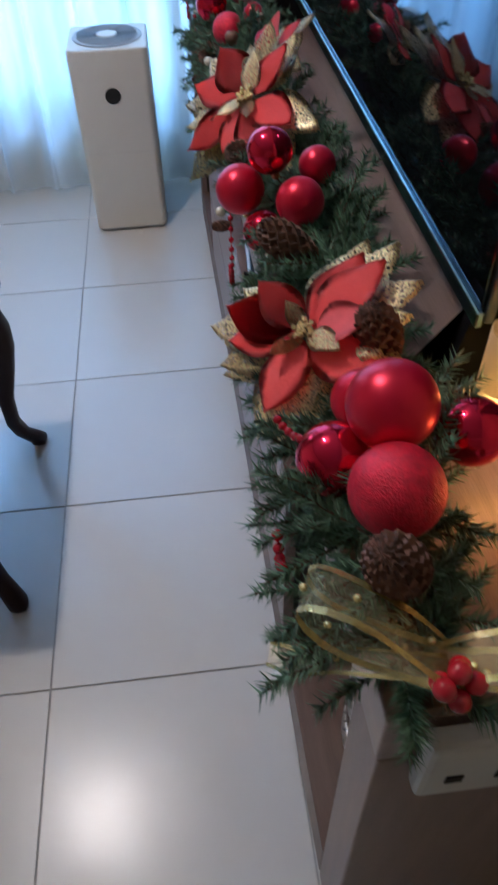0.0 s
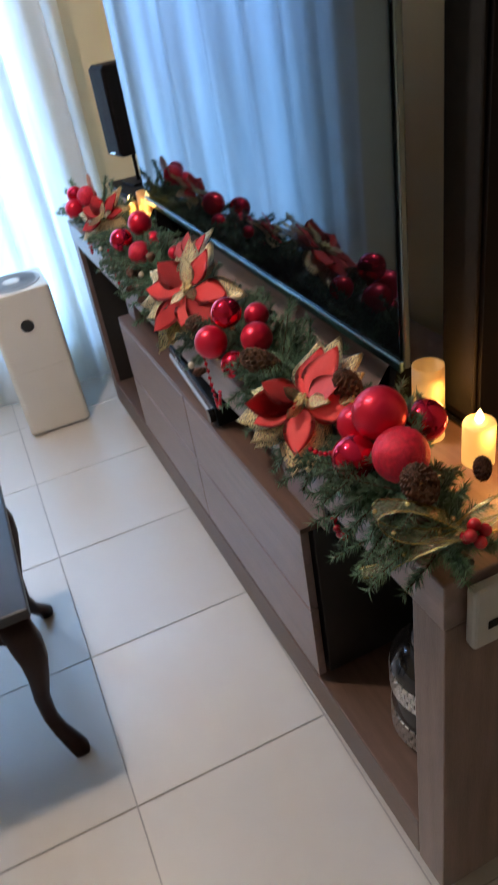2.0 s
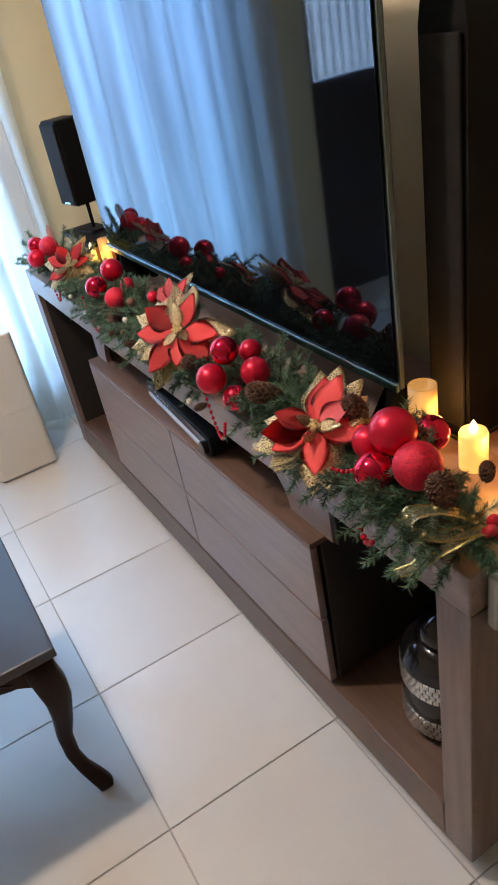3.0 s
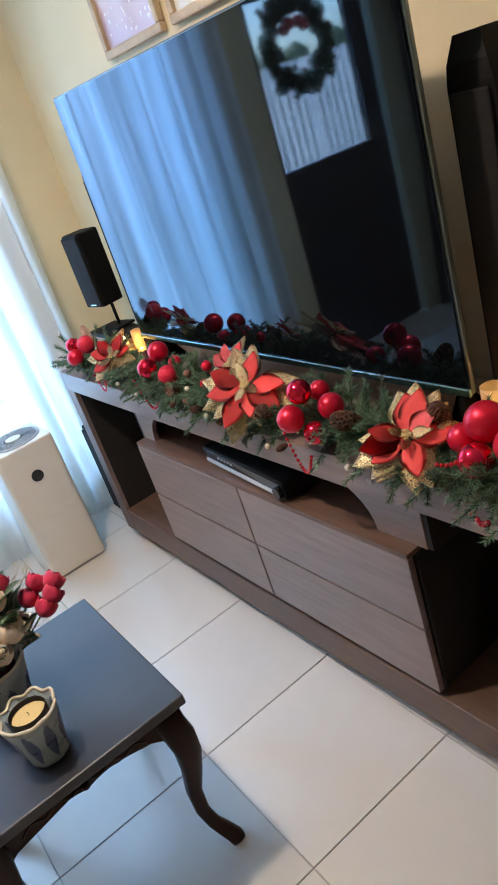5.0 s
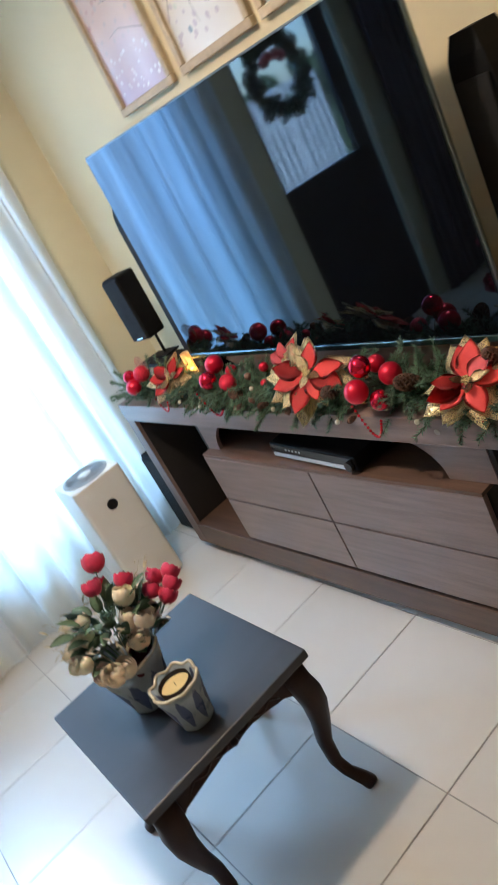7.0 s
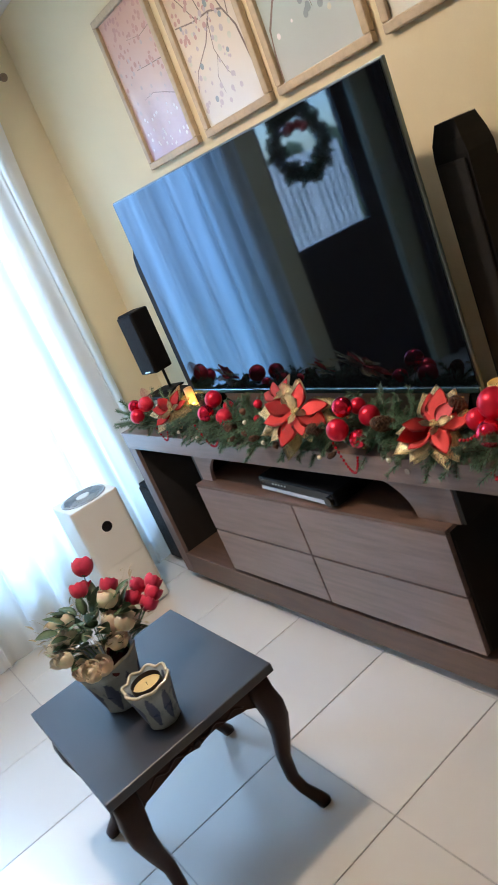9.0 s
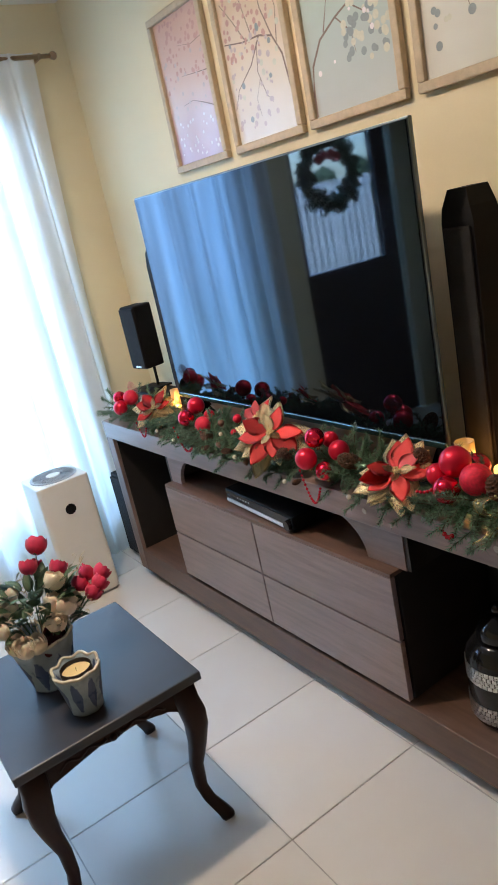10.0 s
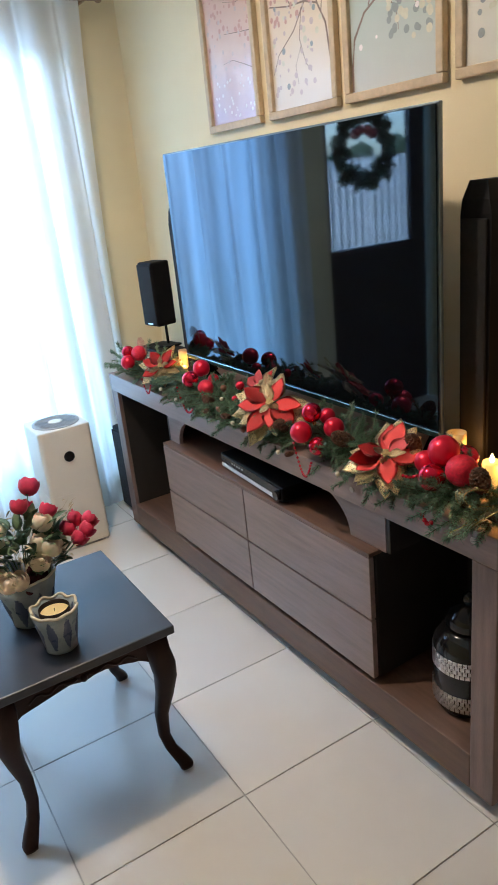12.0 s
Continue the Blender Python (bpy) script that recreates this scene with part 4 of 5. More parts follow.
RED1 = rose_mesh("rose", ROSER, 0.031, 0.7, 1)
RED2 = rose_mesh("rose", ROSER, 0.026, 0.9, 2)
CRM = rose_mesh("rose", ROSEC, 0.029, 1.0, 3)
BUD = rose_mesh("rosebud", ROSEP, 0.024, 0.7, 4)
WINE = rose_mesh("rose", ROSED, 0.028, 1.1, 5)
ROSES = [(RED1, (-0.10, 0.09, 0.365)), (RED2, (-0.075, 0.045, 0.325)), (RED2, (-0.105, 0.065, 0.305)), (RED2, (-0.04, 0.12, 0.3)),
         (RED2, (-0.02, 0.235, 0.235)), (RED2, (0.0, 0.215, 0.215)), (RED2, (-0.05, 0.2, 0.24)), (RED2, (0.01, 0.185, 0.2)), (RED2, (-0.03, 0.165, 0.225)),
         (CRM, (0.005, 0.085, 0.285)), (CRM, (-0.05, 0.085, 0.27)), (CRM, (0.045, 0.105, 0.225)), (CRM, (0.065, 0.085, 0.225)), (CRM, (0.03, 0.06, 0.235)), (CRM, (0.075, 0.04, 0.195)), (CRM, (0.085, -0.03, 0.165)), (CRM, (0.08, -0.06, 0.165)), (CRM, (0.05, -0.075, 0.17)),
         (BUD, (-0.07, -0.03, 0.27)), (BUD, (-0.06, -0.07, 0.24)), (BUD, (-0.03, -0.05, 0.245)), (BUD, (-0.08, -0.1, 0.215)), (BUD, (-0.03, -0.11, 0.2)), (BUD, (0.02, -0.1, 0.215)), (BUD, (-0.12, -0.05, 0.26)),
         (WINE, (0.045, 0.03, 0.135)), (WINE, (0.035, -0.03, 0.13)), (WINE, (-0.02, 0.04, 0.14)), (WINE, (0.06, 0.0, 0.125))]
rng = random.Random(8)
for me, p in ROSES:
    v = Vector(p)
    way = Vector((v.x * 1.1, v.y * 1.1, 0.16)).normalized()
    turn = way.to_track_quat("Z", "Y").to_matrix().to_4x4()
    shared(me.name.split(".")[0], me, bq, Matrix.Translation(v - way * 0.02) @ turn @ pose(0, 0, 0, 0, 0, rng.uniform(0, 360)))
    base = Vector((v.x * 0.15, v.y * 0.15, 0.01))
    mid = Vector((v.x * 0.35, v.y * 0.35, v.z * 0.55))
    part("stem", tube([base, mid, v - way * 0.018], [0.0022, 0.002, 0.0016], 5), LEAF, bq)
    part("calyx", lathe([(0.003, -0.008), (0.009, 0.0), (0.0135, 0.012), (0.012, 0.013)], 8), LEAF, bq, "", True, Matrix.Translation(v - way * 0.022) @ turn)


def leaf_mesh(name, mat, length, width, droop, n=9, wave=0.0, fold=0.09, tip=0.8):
    """A pointed leaf or petal along +y, folded at the midrib and drooping."""
    bm = bmesh.new()
    rows = []
    for k in range(n + 1):
        s = k / n
        w = width * 0.5 * (math.sin(math.pi * min(1, s * 0.97 + 0.03) ** 0.85) ** tip) + 0.0008
        row = []
        for i in range(-2, 3):
            u = i / 2
            z = fold * width * abs(u) * math.sin(math.pi * s) - droop * length * s * s + wave * width * math.sin(s * 9 + u * 2) * abs(u)
            row.append(bm.verts.new((u * w, s * length, z)))
        rows.append(row)
    for a, b in zip(rows, rows[1:]):
        for i in range(4):
            bm.faces.new((a[i], a[i + 1], b[i + 1], b[i]))
    r = bmesh.ops.solidify(bm, geom=bm.faces[:], thickness=0.0004)
    me = bpy.data.meshes.new(name)
    bm.to_mesh(me)
    bm.free()
    me.polygons.foreach_set("use_smooth", [True] * len(me.polygons))
    me.materials.append(mat)
    return me


GLEAF = leaf_mesh("leaf", LEAF, 0.062, 0.032, 0.25)
GLEAF2 = leaf_mesh("leaf", DRY, 0.05, 0.012, 0.35)
for i in range(96):
    a, r = rng.uniform(0, 360), rng.uniform(0.01, 0.08)
    z = rng.uniform(0.15, 0.28)
    x, y = -0.02 + r * math.cos(radians(a)), 0.03 + r * 1.3 * math.sin(radians(a))
    shared("leaf", GLEAF, bq, pose(x, y, z, rng.uniform(5, 65), rng.uniform(-30, 30), a - 90))
for i in range(34):
    a = rng.uniform(0, 2 * math.pi)
    e = Vector((-0.02 + 0.13 * math.cos(a), 0.03 + 0.17 * math.sin(a), rng.uniform(0.17, 0.3)))
    b0 = Vector((e.x * 0.3, e.y * 0.3, 0.12))
    stem = tube([b0, (b0 + e) / 2 + Vector((0, 0, 0.03)), e], [0.001, 0.0008, 0.0005], 4)
    part("dried_sprig", stem, DRY, bq)
    for k in range(3):
        p = b0.lerp(e, 0.7 + 0.13 * k)
        shared("dried_leaf", GLEAF2, bq, Matrix.Translation(p + Vector((0, 0, 0.012))) @ pose(0, 0, 0, rng.uniform(-10, 60), 0, rng.uniform(0, 360)) @ Matrix.Scale(0.5, 4))

# ---- garland ----
SLAB = 0.8765
gar = thing("christmas_garland", pose(0, 0.0, 0), "pine garland with red ornaments, poinsettias and cones on the console", "garland")
rng = random.Random(21)


def stem_y(x):
    return 0.545 + 0.02 * math.sin(x * 5)


sp = []
N = 680
for i in range(N):
    x = -1.2 + 2.15 * i / (N - 1) + rng.uniform(-0.02, 0.02)
    a = rng.choice((-1, -1, -1, 1, 1, 0))
    z = SLAB + rng.uniform(0.015, 0.085)
    p = Vector((x, stem_y(x), z))
    ln_ = rng.uniform(0.06, 0.14)
    if a < 0:
        d = Vector((rng.uniform(-0.8, 0.8), -1, rng.uniform(-0.55, 0.5)))
    elif a > 0:
        d = Vector((rng.uniform(-0.9, 0.9), rng.uniform(0.1, 0.75), rng.uniform(0.05, 0.8)))
    else:
        d = Vector((rng.choice((-1, 1)), rng.uniform(-0.5, 0.2), rng.uniform(-0.1, 0.6)))
    q = p + d.normalized() * ln_
    if x > 0.6 and q.y < 0.5:
        q.z = max(q.z, SLAB - 0.012)
    if q.y > 0.485:
        q.z = max(q.z, SLAB + 0.02)
    if q.y > 0.645:
        q.y = 0.645 - rng.uniform(0, 0.03)
    for fx, fz in ((0.612, 0.985), (0.054, 1.008), (-0.832, 0.99), (0.96, 1.0)):
        if abs(q.x - fx) < 0.1:
            q.z = min(q.z, fz - 0.045)
    sp.append((p, q))
for e in ((-1.36, 0.48, 0.99), (-1.36, 0.44, 0.93), (-1.31, 0.5, 1.03), (-1.3, 0.42, 0.93), (-1.33, 0.55, 0.95), (1.03, 0.5, 0.94), (1.04, 0.58, 0.95)):
    s = Vector((-1.17 if e[0] < 0 else 0.97, 0.51, 0.93))
    e = Vector(e)
    sp += [(s, s.lerp(e, 0.55)), (s.lerp(e, 0.5), e)]
spray("foliage", sp, gar, 170, (0.014, 0.027), 0.0012, "dense dark green artificial pine needles")
tb = bmesh.new()
for a, b in sp:
    tube([a, b], [0.0022, 0.0012], 4, tb)
tagged(part("twig", tb, TWIG, gar), kind="stuff")
part("main_stem", tube([(x, stem_y(x), SLAB + 0.03 + 0.008 * math.sin(9 * x)) for x in np.linspace(-1.2, 1.0, 50)], 0.012, 8), TWIG, gar)

for mat, r, p in ((BALLM, 0.034, (-1.086, 0.457, 0.978)), (BALLG, 0.035, (-1.059, 0.506, 1.015)), (BALLS, 0.03, (-1.115, 0.476, 1.018)),
                  (BALLM, 0.035, (-0.53, 0.55, 1.022)), (BALLS, 0.033, (-0.5, 0.48, 0.997)), (BALLG, 0.033, (-0.427, 0.508, 0.969)), (BALLM, 0.022, (-0.466, 0.565, 0.985)),
                  (BALLM, 0.017, (-0.25, 0.56, 1.0)), (BALLM, 0.016, (-0.24, 0.53, 0.955)),
                  (BALLS, 0.031, (0.281, 0.499, 1.028)), (BALLM, 0.034, (0.276, 0.458, 0.974)), (BALLM, 0.032, (0.348, 0.53, 0.987)), (BALLS, 0.029, (0.321, 0.485, 0.932)), (BALLM, 0.026, (0.268, 0.567, 0.997)),
                  (BALLM, 0.04, (0.787, 0.535, 1.031)), (BALLS, 0.035, (0.791, 0.488, 0.974)), (BALLG, 0.04, (0.855, 0.525, 1.001)), (BALLS, 0.032, (0.791, 0.611, 0.993)), (BALLM, 0.03, (0.735, 0.525, 0.99))):
    b = part("ornament_ball", ball(r, p, 32, 20), mat, gar, "shiny red ornament" if mat is BALLS else "matte red ornament" if mat is BALLM else "glittered red ornament", True)
    v = Vector(p)
    part("cap", tube([v + Vector((0, 0.2, -0.9)).normalized() * r * 0.97, v + Vector((0, 0.2, -0.9)).normalized() * (r + 0.008)], 0.006, 10), GOLDR, b)
    part("hook", tube([v + Vector((0, 0.2, -0.9)).normalized() * (r + 0.006), (v.x, stem_y(v.x), SLAB + 0.03)], 0.001, 4), TWIG, b)


def cone_mesh(r, length):
    bm = bmesh.new()
    lathe([(r * 0.1, 0), (r * 0.32, length * 0.2), (r * 0.35, length * 0.5), (r * 0.2, length * 0.85), (r * 0.05, length)], 10, None, bm)
    n = 104
    for i in range(n):
        t = i / n
        a = i * 2.39996
        prof = math.sin(math.pi * (0.14 + 0.8 * t)) ** 0.8
        rr = r * prof
        m = pose(0, 0, length * (0.02 + 0.93 * t), 0, 0, math.degrees(a)) @ pose(rr * 0.3, 0, 0, 0, -46 - 36 * t, 0)
        w, d = r * (0.08 + 0.17 * prof), rr * 0.9 + 0.003
        vs = [bm.verts.new(m @ Vector(c)) for c in ((0, -w * 0.4, 0), (0, w * 0.4, 0), (d * 0.8, w, -0.001), (d * 1.1, 0, 0.001), (d * 0.8, -w, -0.001),
                                                     (0, -w * 0.4, 0.002), (0, w * 0.4, 0.002), (d * 0.82, w * 0.9, 0.0035), (d * 1.05, 0, 0.0075), (d * 0.82, -w * 0.9, 0.0035))]
        for f in ((4, 3, 2, 1, 0), (5, 6, 7, 8, 9), (0, 1, 6, 5), (1, 2, 7, 6), (2, 3, 8, 7), (3, 4, 9, 8), (4, 0, 5, 9)):
            bm.faces.new([vs[k] for k in f])
    me = bpy.data.meshes.new("pine_cone")
    bm.to_mesh(me)
    bm.free()
    me.materials.append(CONE)
    return me


PC = cone_mesh(0.028, 0.078)
for p, way, s in (((-0.336, 0.462, 0.955), (1, -0.2, 0.1), 1.0), ((-0.63, 0.56, 0.99), (0.3, -0.5, 0.6), 0.75), ((0.131, 0.494, 0.95), (0.2, -0.8, 0.35), 1.05), ((0.431, 0.507, 0.973), (-0.2, -0.75, 0.5), 1.08), ((0.65, 0.563, 0.992), (0.2, -0.35, 0.9), 1.1), ((0.924, 0.511, 0.995), (0.25, -0.4, 0.75), 1.1), ((0.897, 0.63, 0.955), (0.2, -0.2, 1), 0.6), ((-1.16, 0.5, 0.97), (-0.6, -0.5, 0.4), 0.8), ((-0.3, 0.44, 0.92), (0.3, -0.9, 0.2), 0.45), ((-0.16, 0.44, 0.93), (-0.2, -0.9, 0.3), 0.5), ((0.24, 0.435, 0.9), (-0.2, -0.8, -0.1), 0.4)):
    w = Vector(way).normalized()
    shared("pine_cone", PC, gar, Matrix.Translation(Vector(p) - w * 0.0375 * s) @ w.to_track_quat("Z", "Y").to_matrix().to_4x4() @ Matrix.Scale(s, 4), "brown open pine cone")

PET = leaf_mesh("petal", REDV, 0.118, 0.074, 0.08, wave=0.04, fold=-0.03, tip=0.95)
PETP = leaf_mesh("petal", PINKV, 0.11, 0.075, 0.15, wave=0.03)
PETG = leaf_mesh("petal", LACE, 0.122, 0.068, 0.16, wave=0.06, fold=-0.05, tip=0.95)


def poinsettia(p, way, petals, size, label):
    """petals: (kind, angle about the flower's axis, lift in degrees, length factor)."""
    w = Vector(way).normalized()
    f = new("poinsettia")
    f.parent = gar
    f.matrix_basis = Matrix.Translation(p) @ w.to_track_quat("Z", "Y").to_matrix().to_4x4() @ Matrix.Scale(size, 4)
    tagged(f, label)
    for kind, a, lift, s in petals:
        me = {"r": PET, "p": PETP, "g": PETG}[kind]
        shared("petal", me, f, pose(0, 0, 0.004 if kind != "g" else -0.006, 0, 0, a) @ pose(0, 0.012, 0, lift, 0, 0) @ Matrix.Scale(s, 4), "gold glitter lace petal" if kind == "g" else "red velvet petal")
        if kind == "r":
            shared("petal", PETG, f, pose(0, 0, -0.003, 0, 0, a + 9) @ pose(0, 0.012, 0, lift - 5, 0, 0) @ Matrix.Scale(s * 1.22, 4), "gold glitter lace petal")
    for k in range(3):
        shared("petal", PETG, f, pose(0, 0, 0.008, 0, 0, petals[0][1] + 75 + 110 * k + rng.uniform(-20, 20)) @ pose(0, 0.006, 0, rng.uniform(14, 34), 0, 0) @ Matrix.Scale(rng.uniform(0.4, 0.6), 4), "gold glitter lace petal")
    b = bmesh.new()
    for i in range(16):
        a = i * 2.4
        q = Vector((0.004 * math.sqrt(i) * math.cos(a), 0.004 * math.sqrt(i) * math.sin(a), 0.012 + 0.008 * rng.random()))
        ball(0.004, q, 8, 5, b)
        tube([(q.x * 0.4, q.y * 0.4, 0), q], 0.0009, 4, b)
    part("stamen", b, GOLDL, f, "gold beaded flower centre")
    return f


# angle 0 lies along the flower's own up, growing anticlockwise as seen from the front
poinsettia((0.622, 0.492, 0.985), (0.3, -0.42, 0.86), [("r", 343, 14, 1.12), ("r", 0, 10, 1.05), ("r", 78, 16, 0.85), ("r", 103, 8, 1.08), ("r", 125, 2, 0.95), ("r", 193, 4, 1.0), ("r", 268, 4, 1.1), ("p", 306, 24, 0.85),
            ("g", 330, 6, 1.3), ("g", 312, 8, 1.1), ("g", 140, -4, 1.15), ("g", 90, 10, 0.95), ("g", 186, -6, 1.25), ("g", 284, 14, 0.9), ("g", 222, -6, 1.0)], 0.74, "red and gold poinsettia with velvet petals")
poinsettia((0.054, 0.497, 1.008), (0.34, -0.46, 0.82), [("r", 62, 10, 1.05), ("r", 96, 6, 1.0), ("r", 340, 26, 0.8), ("r", 232, 6, 1.1), ("r", 262, 12, 1.0), ("r", 150, -4, 1.1), ("r", 190, 0, 0.8),
            ("g", 18, 22, 1.05), ("g", 358, 10, 1.1), ("g", 125, 2, 1.05), ("g", 168, -6, 1.1), ("g", 42, 4, 1.05), ("g", 215, -4, 0.95)], 0.9, "red and gold poinsettia with velvet petals")
poinsettia((-0.1, 0.55, 1.02), (0.2, -0.6, 0.75), [("p", 60, 10, 0.8), ("r", 330, 20, 0.8), ("p", 10, 40, 0.7), ("g", 100, 0, 0.8), ("r", 270, 10, 0.7)], 0.75, "small faded red poinsettia")
poinsettia((-0.832, 0.505, 0.99), (0.45, -0.55, 0.7), [("r", 75, 14, 0.95), ("p", 40, 20, 0.95), ("r", 320, 26, 0.95), ("r", 120, 0, 1.0), ("r", 285, 8, 0.8), ("g", 55, 6, 1.0), ("g", 200, -4, 1.0), ("g", 230, 0, 1.05), ("g", 255, 2, 1.0), ("g", 170, 0, 0.8)], 0.72, "red and gold poinsettia near the garland's far end")


def berries(path, r, label):
    b = bmesh.new()
    for i, q in enumerate(path):
        ball(r, q, 10, 7, b)
    tube(path, r * 0.2, 4, b)
    part("berry_string", b, BERRY, gar, label, True)


def arc(a, b, sag, n):
    a, b = Vector(a), Vector(b)
    return [a.lerp(b, k / (n - 1)) + Vector((0, -0.01, -sag * math.sin(math.pi * k / (n - 1)))) for k in range(n)]


berries(arc((0.25, 0.455, 0.935), (0.35, 0.445, 0.9), 0.075, 19), 0.0042, "string of small red beads")
berries(arc((0.63, 0.48, 0.985), (0.665, 0.455, 0.905), 0.01, 13), 0.0038, "string of small red beads")
berries(arc((-0.56, 0.455, 0.96), (-0.42, 0.445, 0.9), 0.05, 18), 0.0045, "string of small red beads")
berries(arc((-0.92, 0.455, 0.93), (-0.82, 0.45, 0.92), 0.05, 12), 0.004, "string of small red beads")
berries(arc((0.81, 0.445, 0.895), (0.84, 0.445, 0.885), 0.012, 5), 0.006, "string of small red beads")
berries(arc((0.735, 0.455, 0.975), (0.775, 0.475, 0.985), 0.006, 6), 0.0045, "string of small red beads")
for q in ((1.0, 0.535, 0.975), (1.008, 0.523, 0.968), (0.992, 0.54, 0.965), (1.004, 0.548, 0.963), (0.998, 0.525, 0.957), (1.012, 0.535, 0.955)):
    part("berry", ball(0.009, q, 12, 8), BERRY, gar, "red berry on the bow", True)


def ribbon(path, width, across, name, label):
    """A band along a path; across gives its width's direction."""
    bm = bmesh.new()
    ax = Vector(across).normalized()
    rows = []
    for k, p in enumerate(path):
        p = Vector(p)
        rows.append([bm.verts.new(p + ax * width * u + Vector((0, 0, 0.002 * math.sin(k * 1.3 + u * 5)))) for u in (-0.5, -0.43, 0, 0.43, 0.5)])
    for a, c in zip(rows, rows[1:]):
        for i in range(4):
            bm.faces.new((a[i], a[i + 1], c[i + 1], c[i]))
    bmesh.ops.solidify(bm, geom=bm.faces[:], thickness=0.0005)
    rb = part(name, bm, SHEER, gar, label, True)
    for u0, u1 in ((-0.5, -0.36), (0.36, 0.5)):
        bm = bmesh.new()
        rows = [[bm.verts.new(Vector(p) + ax * width * u + Vector((0, 0, 0.0012 + 0.002 * math.sin(k * 1.3 + u * 5)))) for u in (u0, u1)] for k, p in enumerate(path)]
        for a, c in zip(rows, rows[1:]):
            bm.faces.new((a[0], a[1], c[1], c[0]))
        bmesh.ops.solidify(bm, geom=bm.faces[:], thickness=0.0008)
        part("wired_edge", bm, GOLDR, rb, "ribbed bright gold border")
    for k in range(2, len(path) - 2, 3):
        part("gold_flake", ball(0.0035, Vector(path[k]) + ax * width * rng.uniform(-0.2, 0.2) + Vector((0, 0, 0.003)), 7, 5), GOLDR, rb)


def loop(knot, tip, puff, n=18):
    k0, t0 = Vector(knot), Vector(tip)
    out = []
    for i in range(n):
        a = 2 * math.pi * i / (n - 1)
        s = (1 - math.cos(a)) / 2
        out.append(k0.lerp(t0, s) + Vector((0, 0, puff * math.sin(a) * (0.35 + 0.65 * s))))
    return out


ribbon(loop((0.985, 0.535, 0.955), (0.93, 0.435, 0.985), 0.034), 0.052, (0.9, -0.35, 0.3), "ribbon_loop", "sheer gold wired ribbon loop")
ribbon(loop((0.985, 0.535, 0.955), (1.0, 0.63, 0.975), 0.024), 0.042, (1, 0.1, 0.2), "ribbon_loop", "sheer gold wired ribbon loop")
ribbon([(0.985, 0.535, 0.95), (0.975, 0.5, 0.945), (0.955, 0.46, 0.925), (0.945, 0.43, 0.905), (0.93, 0.41, 0.897)], 0.026, (1, -0.3, 0.1), "ribbon_tail", "gold ribbon tail")

# fan of pink straw and small cream beads
b = bmesh.new()
for i in range(26):
    a = radians(40 + 100 * i / 25)
    e = Vector((-1.07 + 0.075 * math.cos(a), 0.53, 0.985 + 0.1 * math.sin(a)))
    tube([(-1.07, 0.515, 0.955), (Vector((-1.07, 0.52, 0.955)) + e) / 2 + Vector((rng.uniform(-0.006, 0.006), 0, 0.004)), e], 0.0008, 4, b)
part("straw_fan", b, STRAW, gar, "fan of fine pinkish straw")
for q in ((-0.12, 0.44, 0.915), (-0.6, 0.45, 0.9), (0.17, 0.435, 0.885), (-0.2, 0.45, 0.985), (-0.75, 0.455, 0.915), (0.47, 0.44, 0.9)):
    part("cream_bead", ball(0.008, q, 10, 7), RIM, gar, "small cream bead", True)
for q in ((-0.36, 0.455, 0.9), (-0.22, 0.445, 0.945), (-0.05, 0.44, 0.91), (-0.27, 0.5, 1.0)):
    part("acorn", lathe([(0.003, -0.014), (0.011, -0.004), (0.013, 0.003), (0.009, 0.01), (0.002, 0.012)], 10), CONE, gar, "small brown acorn", True, Matrix.Translation(q))

# ---- candles ----


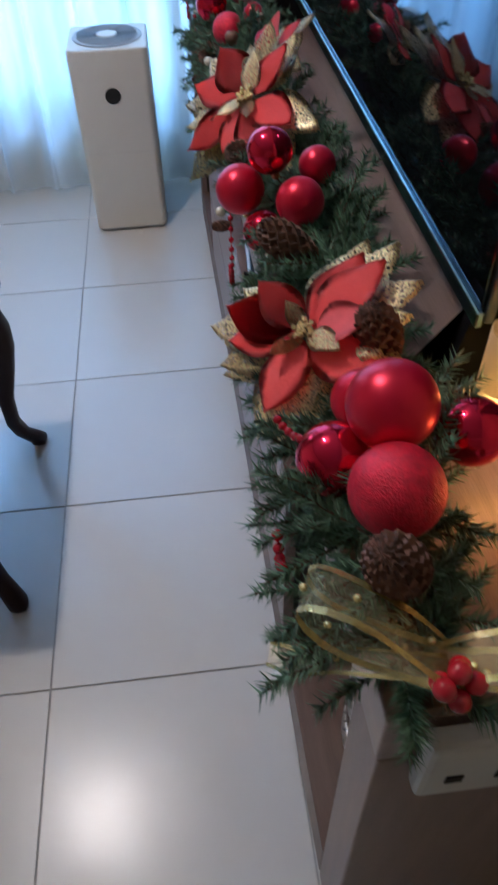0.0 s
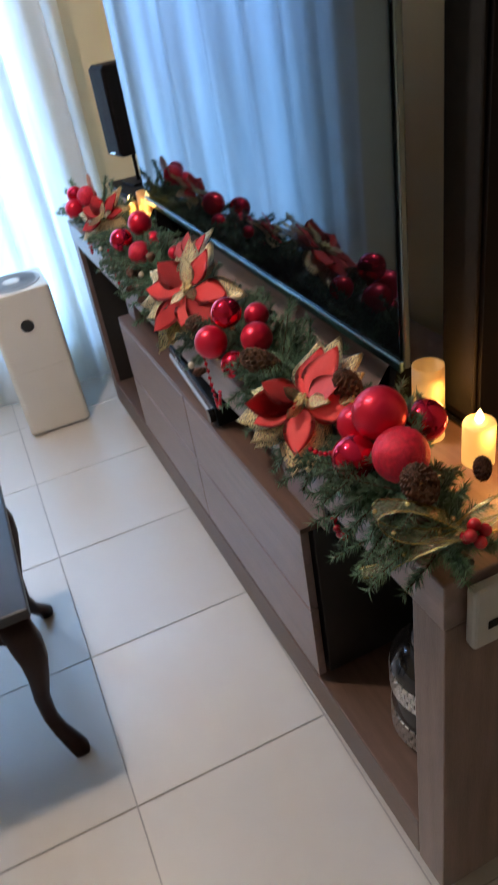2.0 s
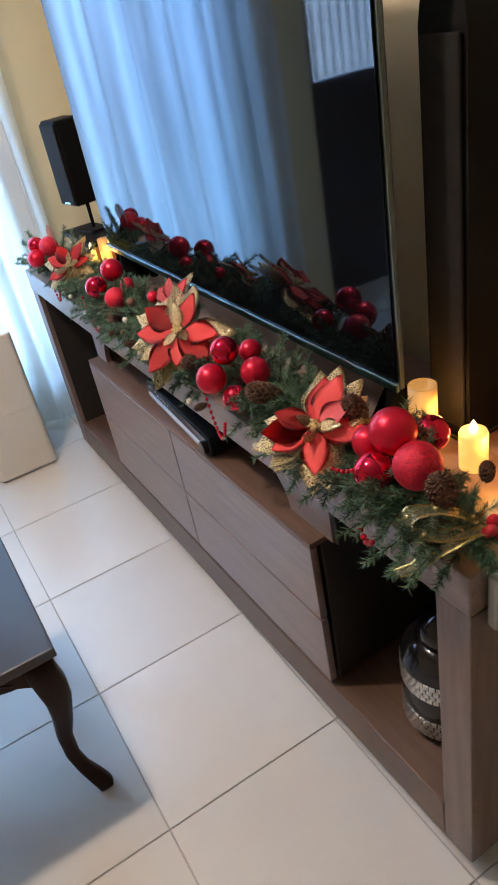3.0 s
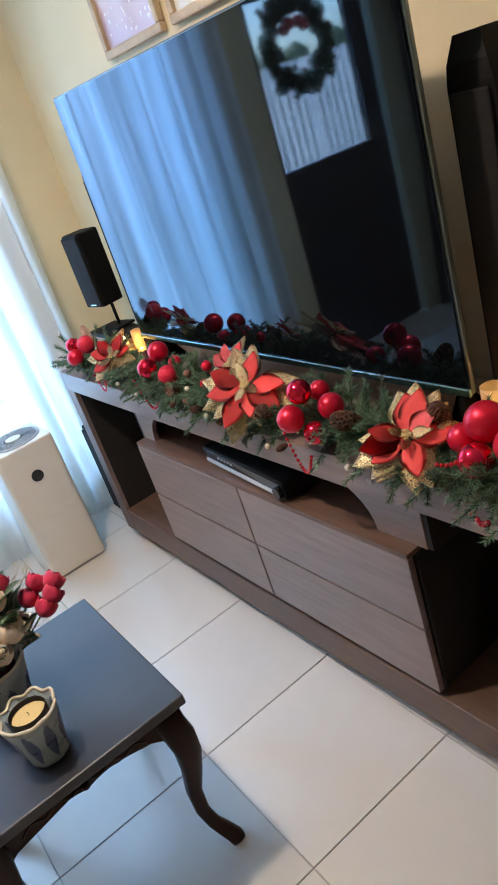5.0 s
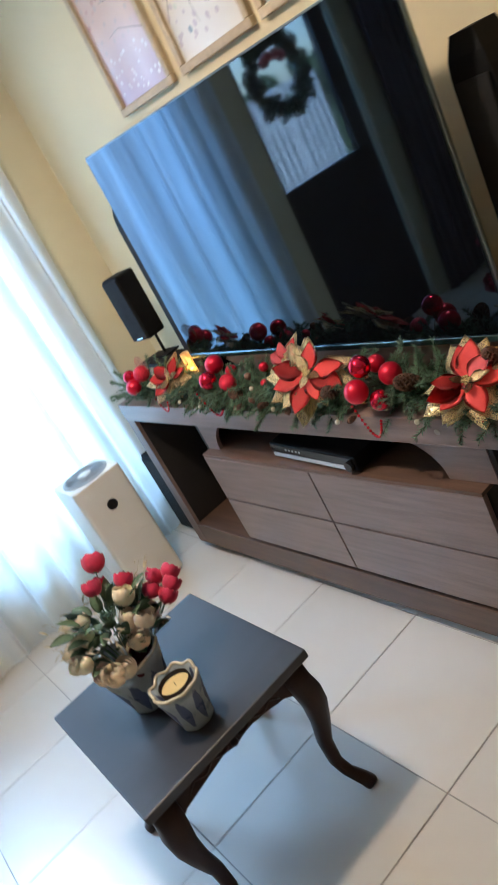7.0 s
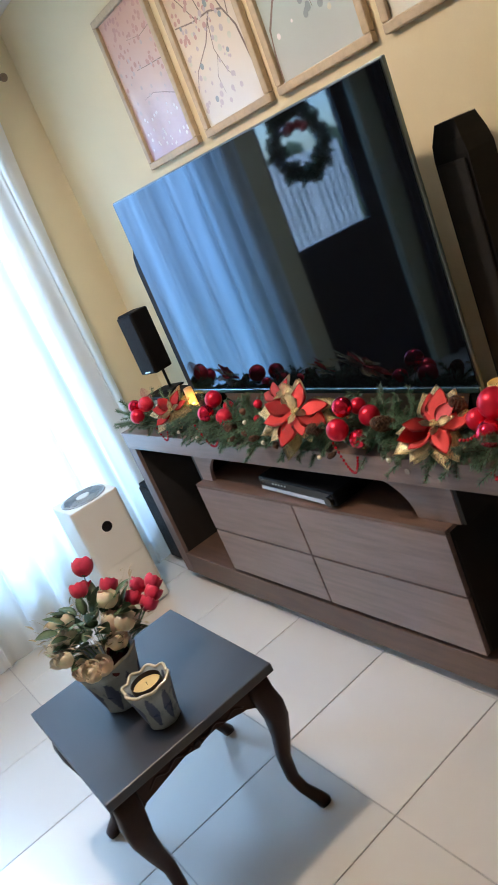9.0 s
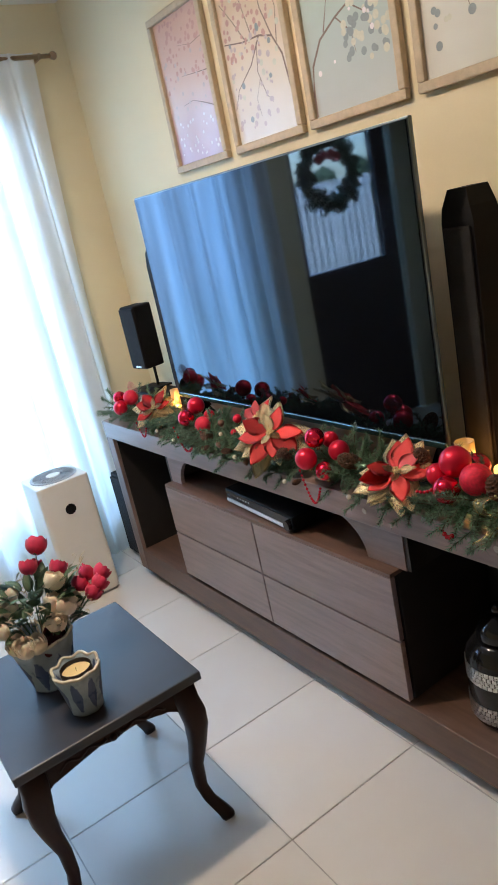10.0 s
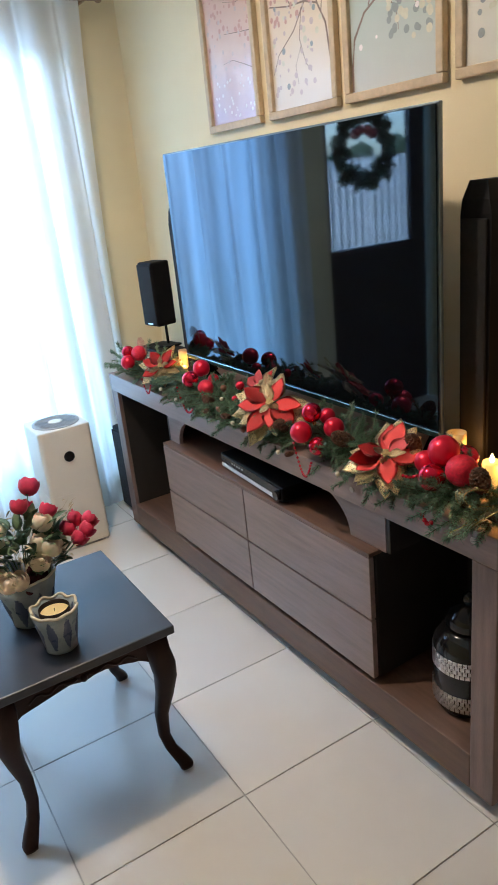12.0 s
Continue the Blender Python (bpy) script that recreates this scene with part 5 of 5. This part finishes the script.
def led_candle(x, y, r, h, glass, power):
    c = thing("led_candle", pose(x, y, SLAB), "lit electric candle glowing warm orange on the console", "candle", "electric candles on the console")
    if glass:
        part("base", lathe([(r, 0), (r, h * 0.42), (r * 0.9, h * 0.44)], 28), LED, c, "glowing cream wax body", True)
        part("glass_shade", lathe([(r * 0.98, h * 0.445), (r, h * 0.5), (r * 0.98, h), (r * 0.9, h), (r * 0.9, h * 0.5)], 28), FROST, c, "frosted amber glass", True)
        part("flame", lathe([(0.004, h * 0.45), (0.009, h * 0.55), (0.006, h * 0.7), (0.001, h * 0.85)], 12), FLAME, c, "", True)
    else:
        part("body", lathe([(r, 0), (r, h * 0.82), (r * 0.92, h * 0.88), (r * 0.3, h * 0.86)], 28), LED, c, "glowing cream wax body", True)
        part("flame", lathe([(0.004, h * 0.86), (0.008, h * 0.94), (0.005, h * 1.05), (0.001, h * 1.14)], 12), FLAME, c, "", True)
    gl = new("candle_glow", bpy.data.lights.new("candle_glow", "POINT"))
    gl.data.energy, gl.data.color, gl.data.shadow_soft_size = power, (1.0, 0.42, 0.08), 0.012
    gl.location = (x + 0.045, y + 0.005, SLAB + h * 0.75)


led_candle(0.685, 0.69, 0.027, 0.137, True, 0.055)
led_candle(0.79, 0.71, 0.026, 0.085, False, 0.04)
led_candle(-0.945, 0.672, 0.02, 0.137, True, 0.05)
led_candle(-0.985, 0.635, 0.014, 0.11, False, 0.025)

# pale plastic plate hanging at the console's end
pl = thing("power_socket", pose(0.9925, 0.53, 0.81), "pale grey plastic extension socket fixed to the console end", "socket")
part("body", box(0, 0.022, 0, 0.15, -0.055, 0.055, 0.006), GREYP, pl)
for y in (0.03, 0.075, 0.12):
    part("outlet", box(0.0222, 0.0235, y - 0.008, y + 0.008, -0.02, -0.005, 0.0005), BLACKP, pl)

# ---- floor tiles ----
tile = box(-0.2482, 0.2482, -0.2482, 0.2482, -0.0035, 0, 0.0008, 1)
tile_me = bpy.data.meshes.new("tile")
tile.to_mesh(tile_me)
tile.free()
tile_me.materials.append(TILE)
for i in range(-4, 11):
    for j in range(-6, 2):
        shared("tile", tile_me, floor, pose(0.25 + 0.5 * i, 0.25 + 0.5 * j, 0))
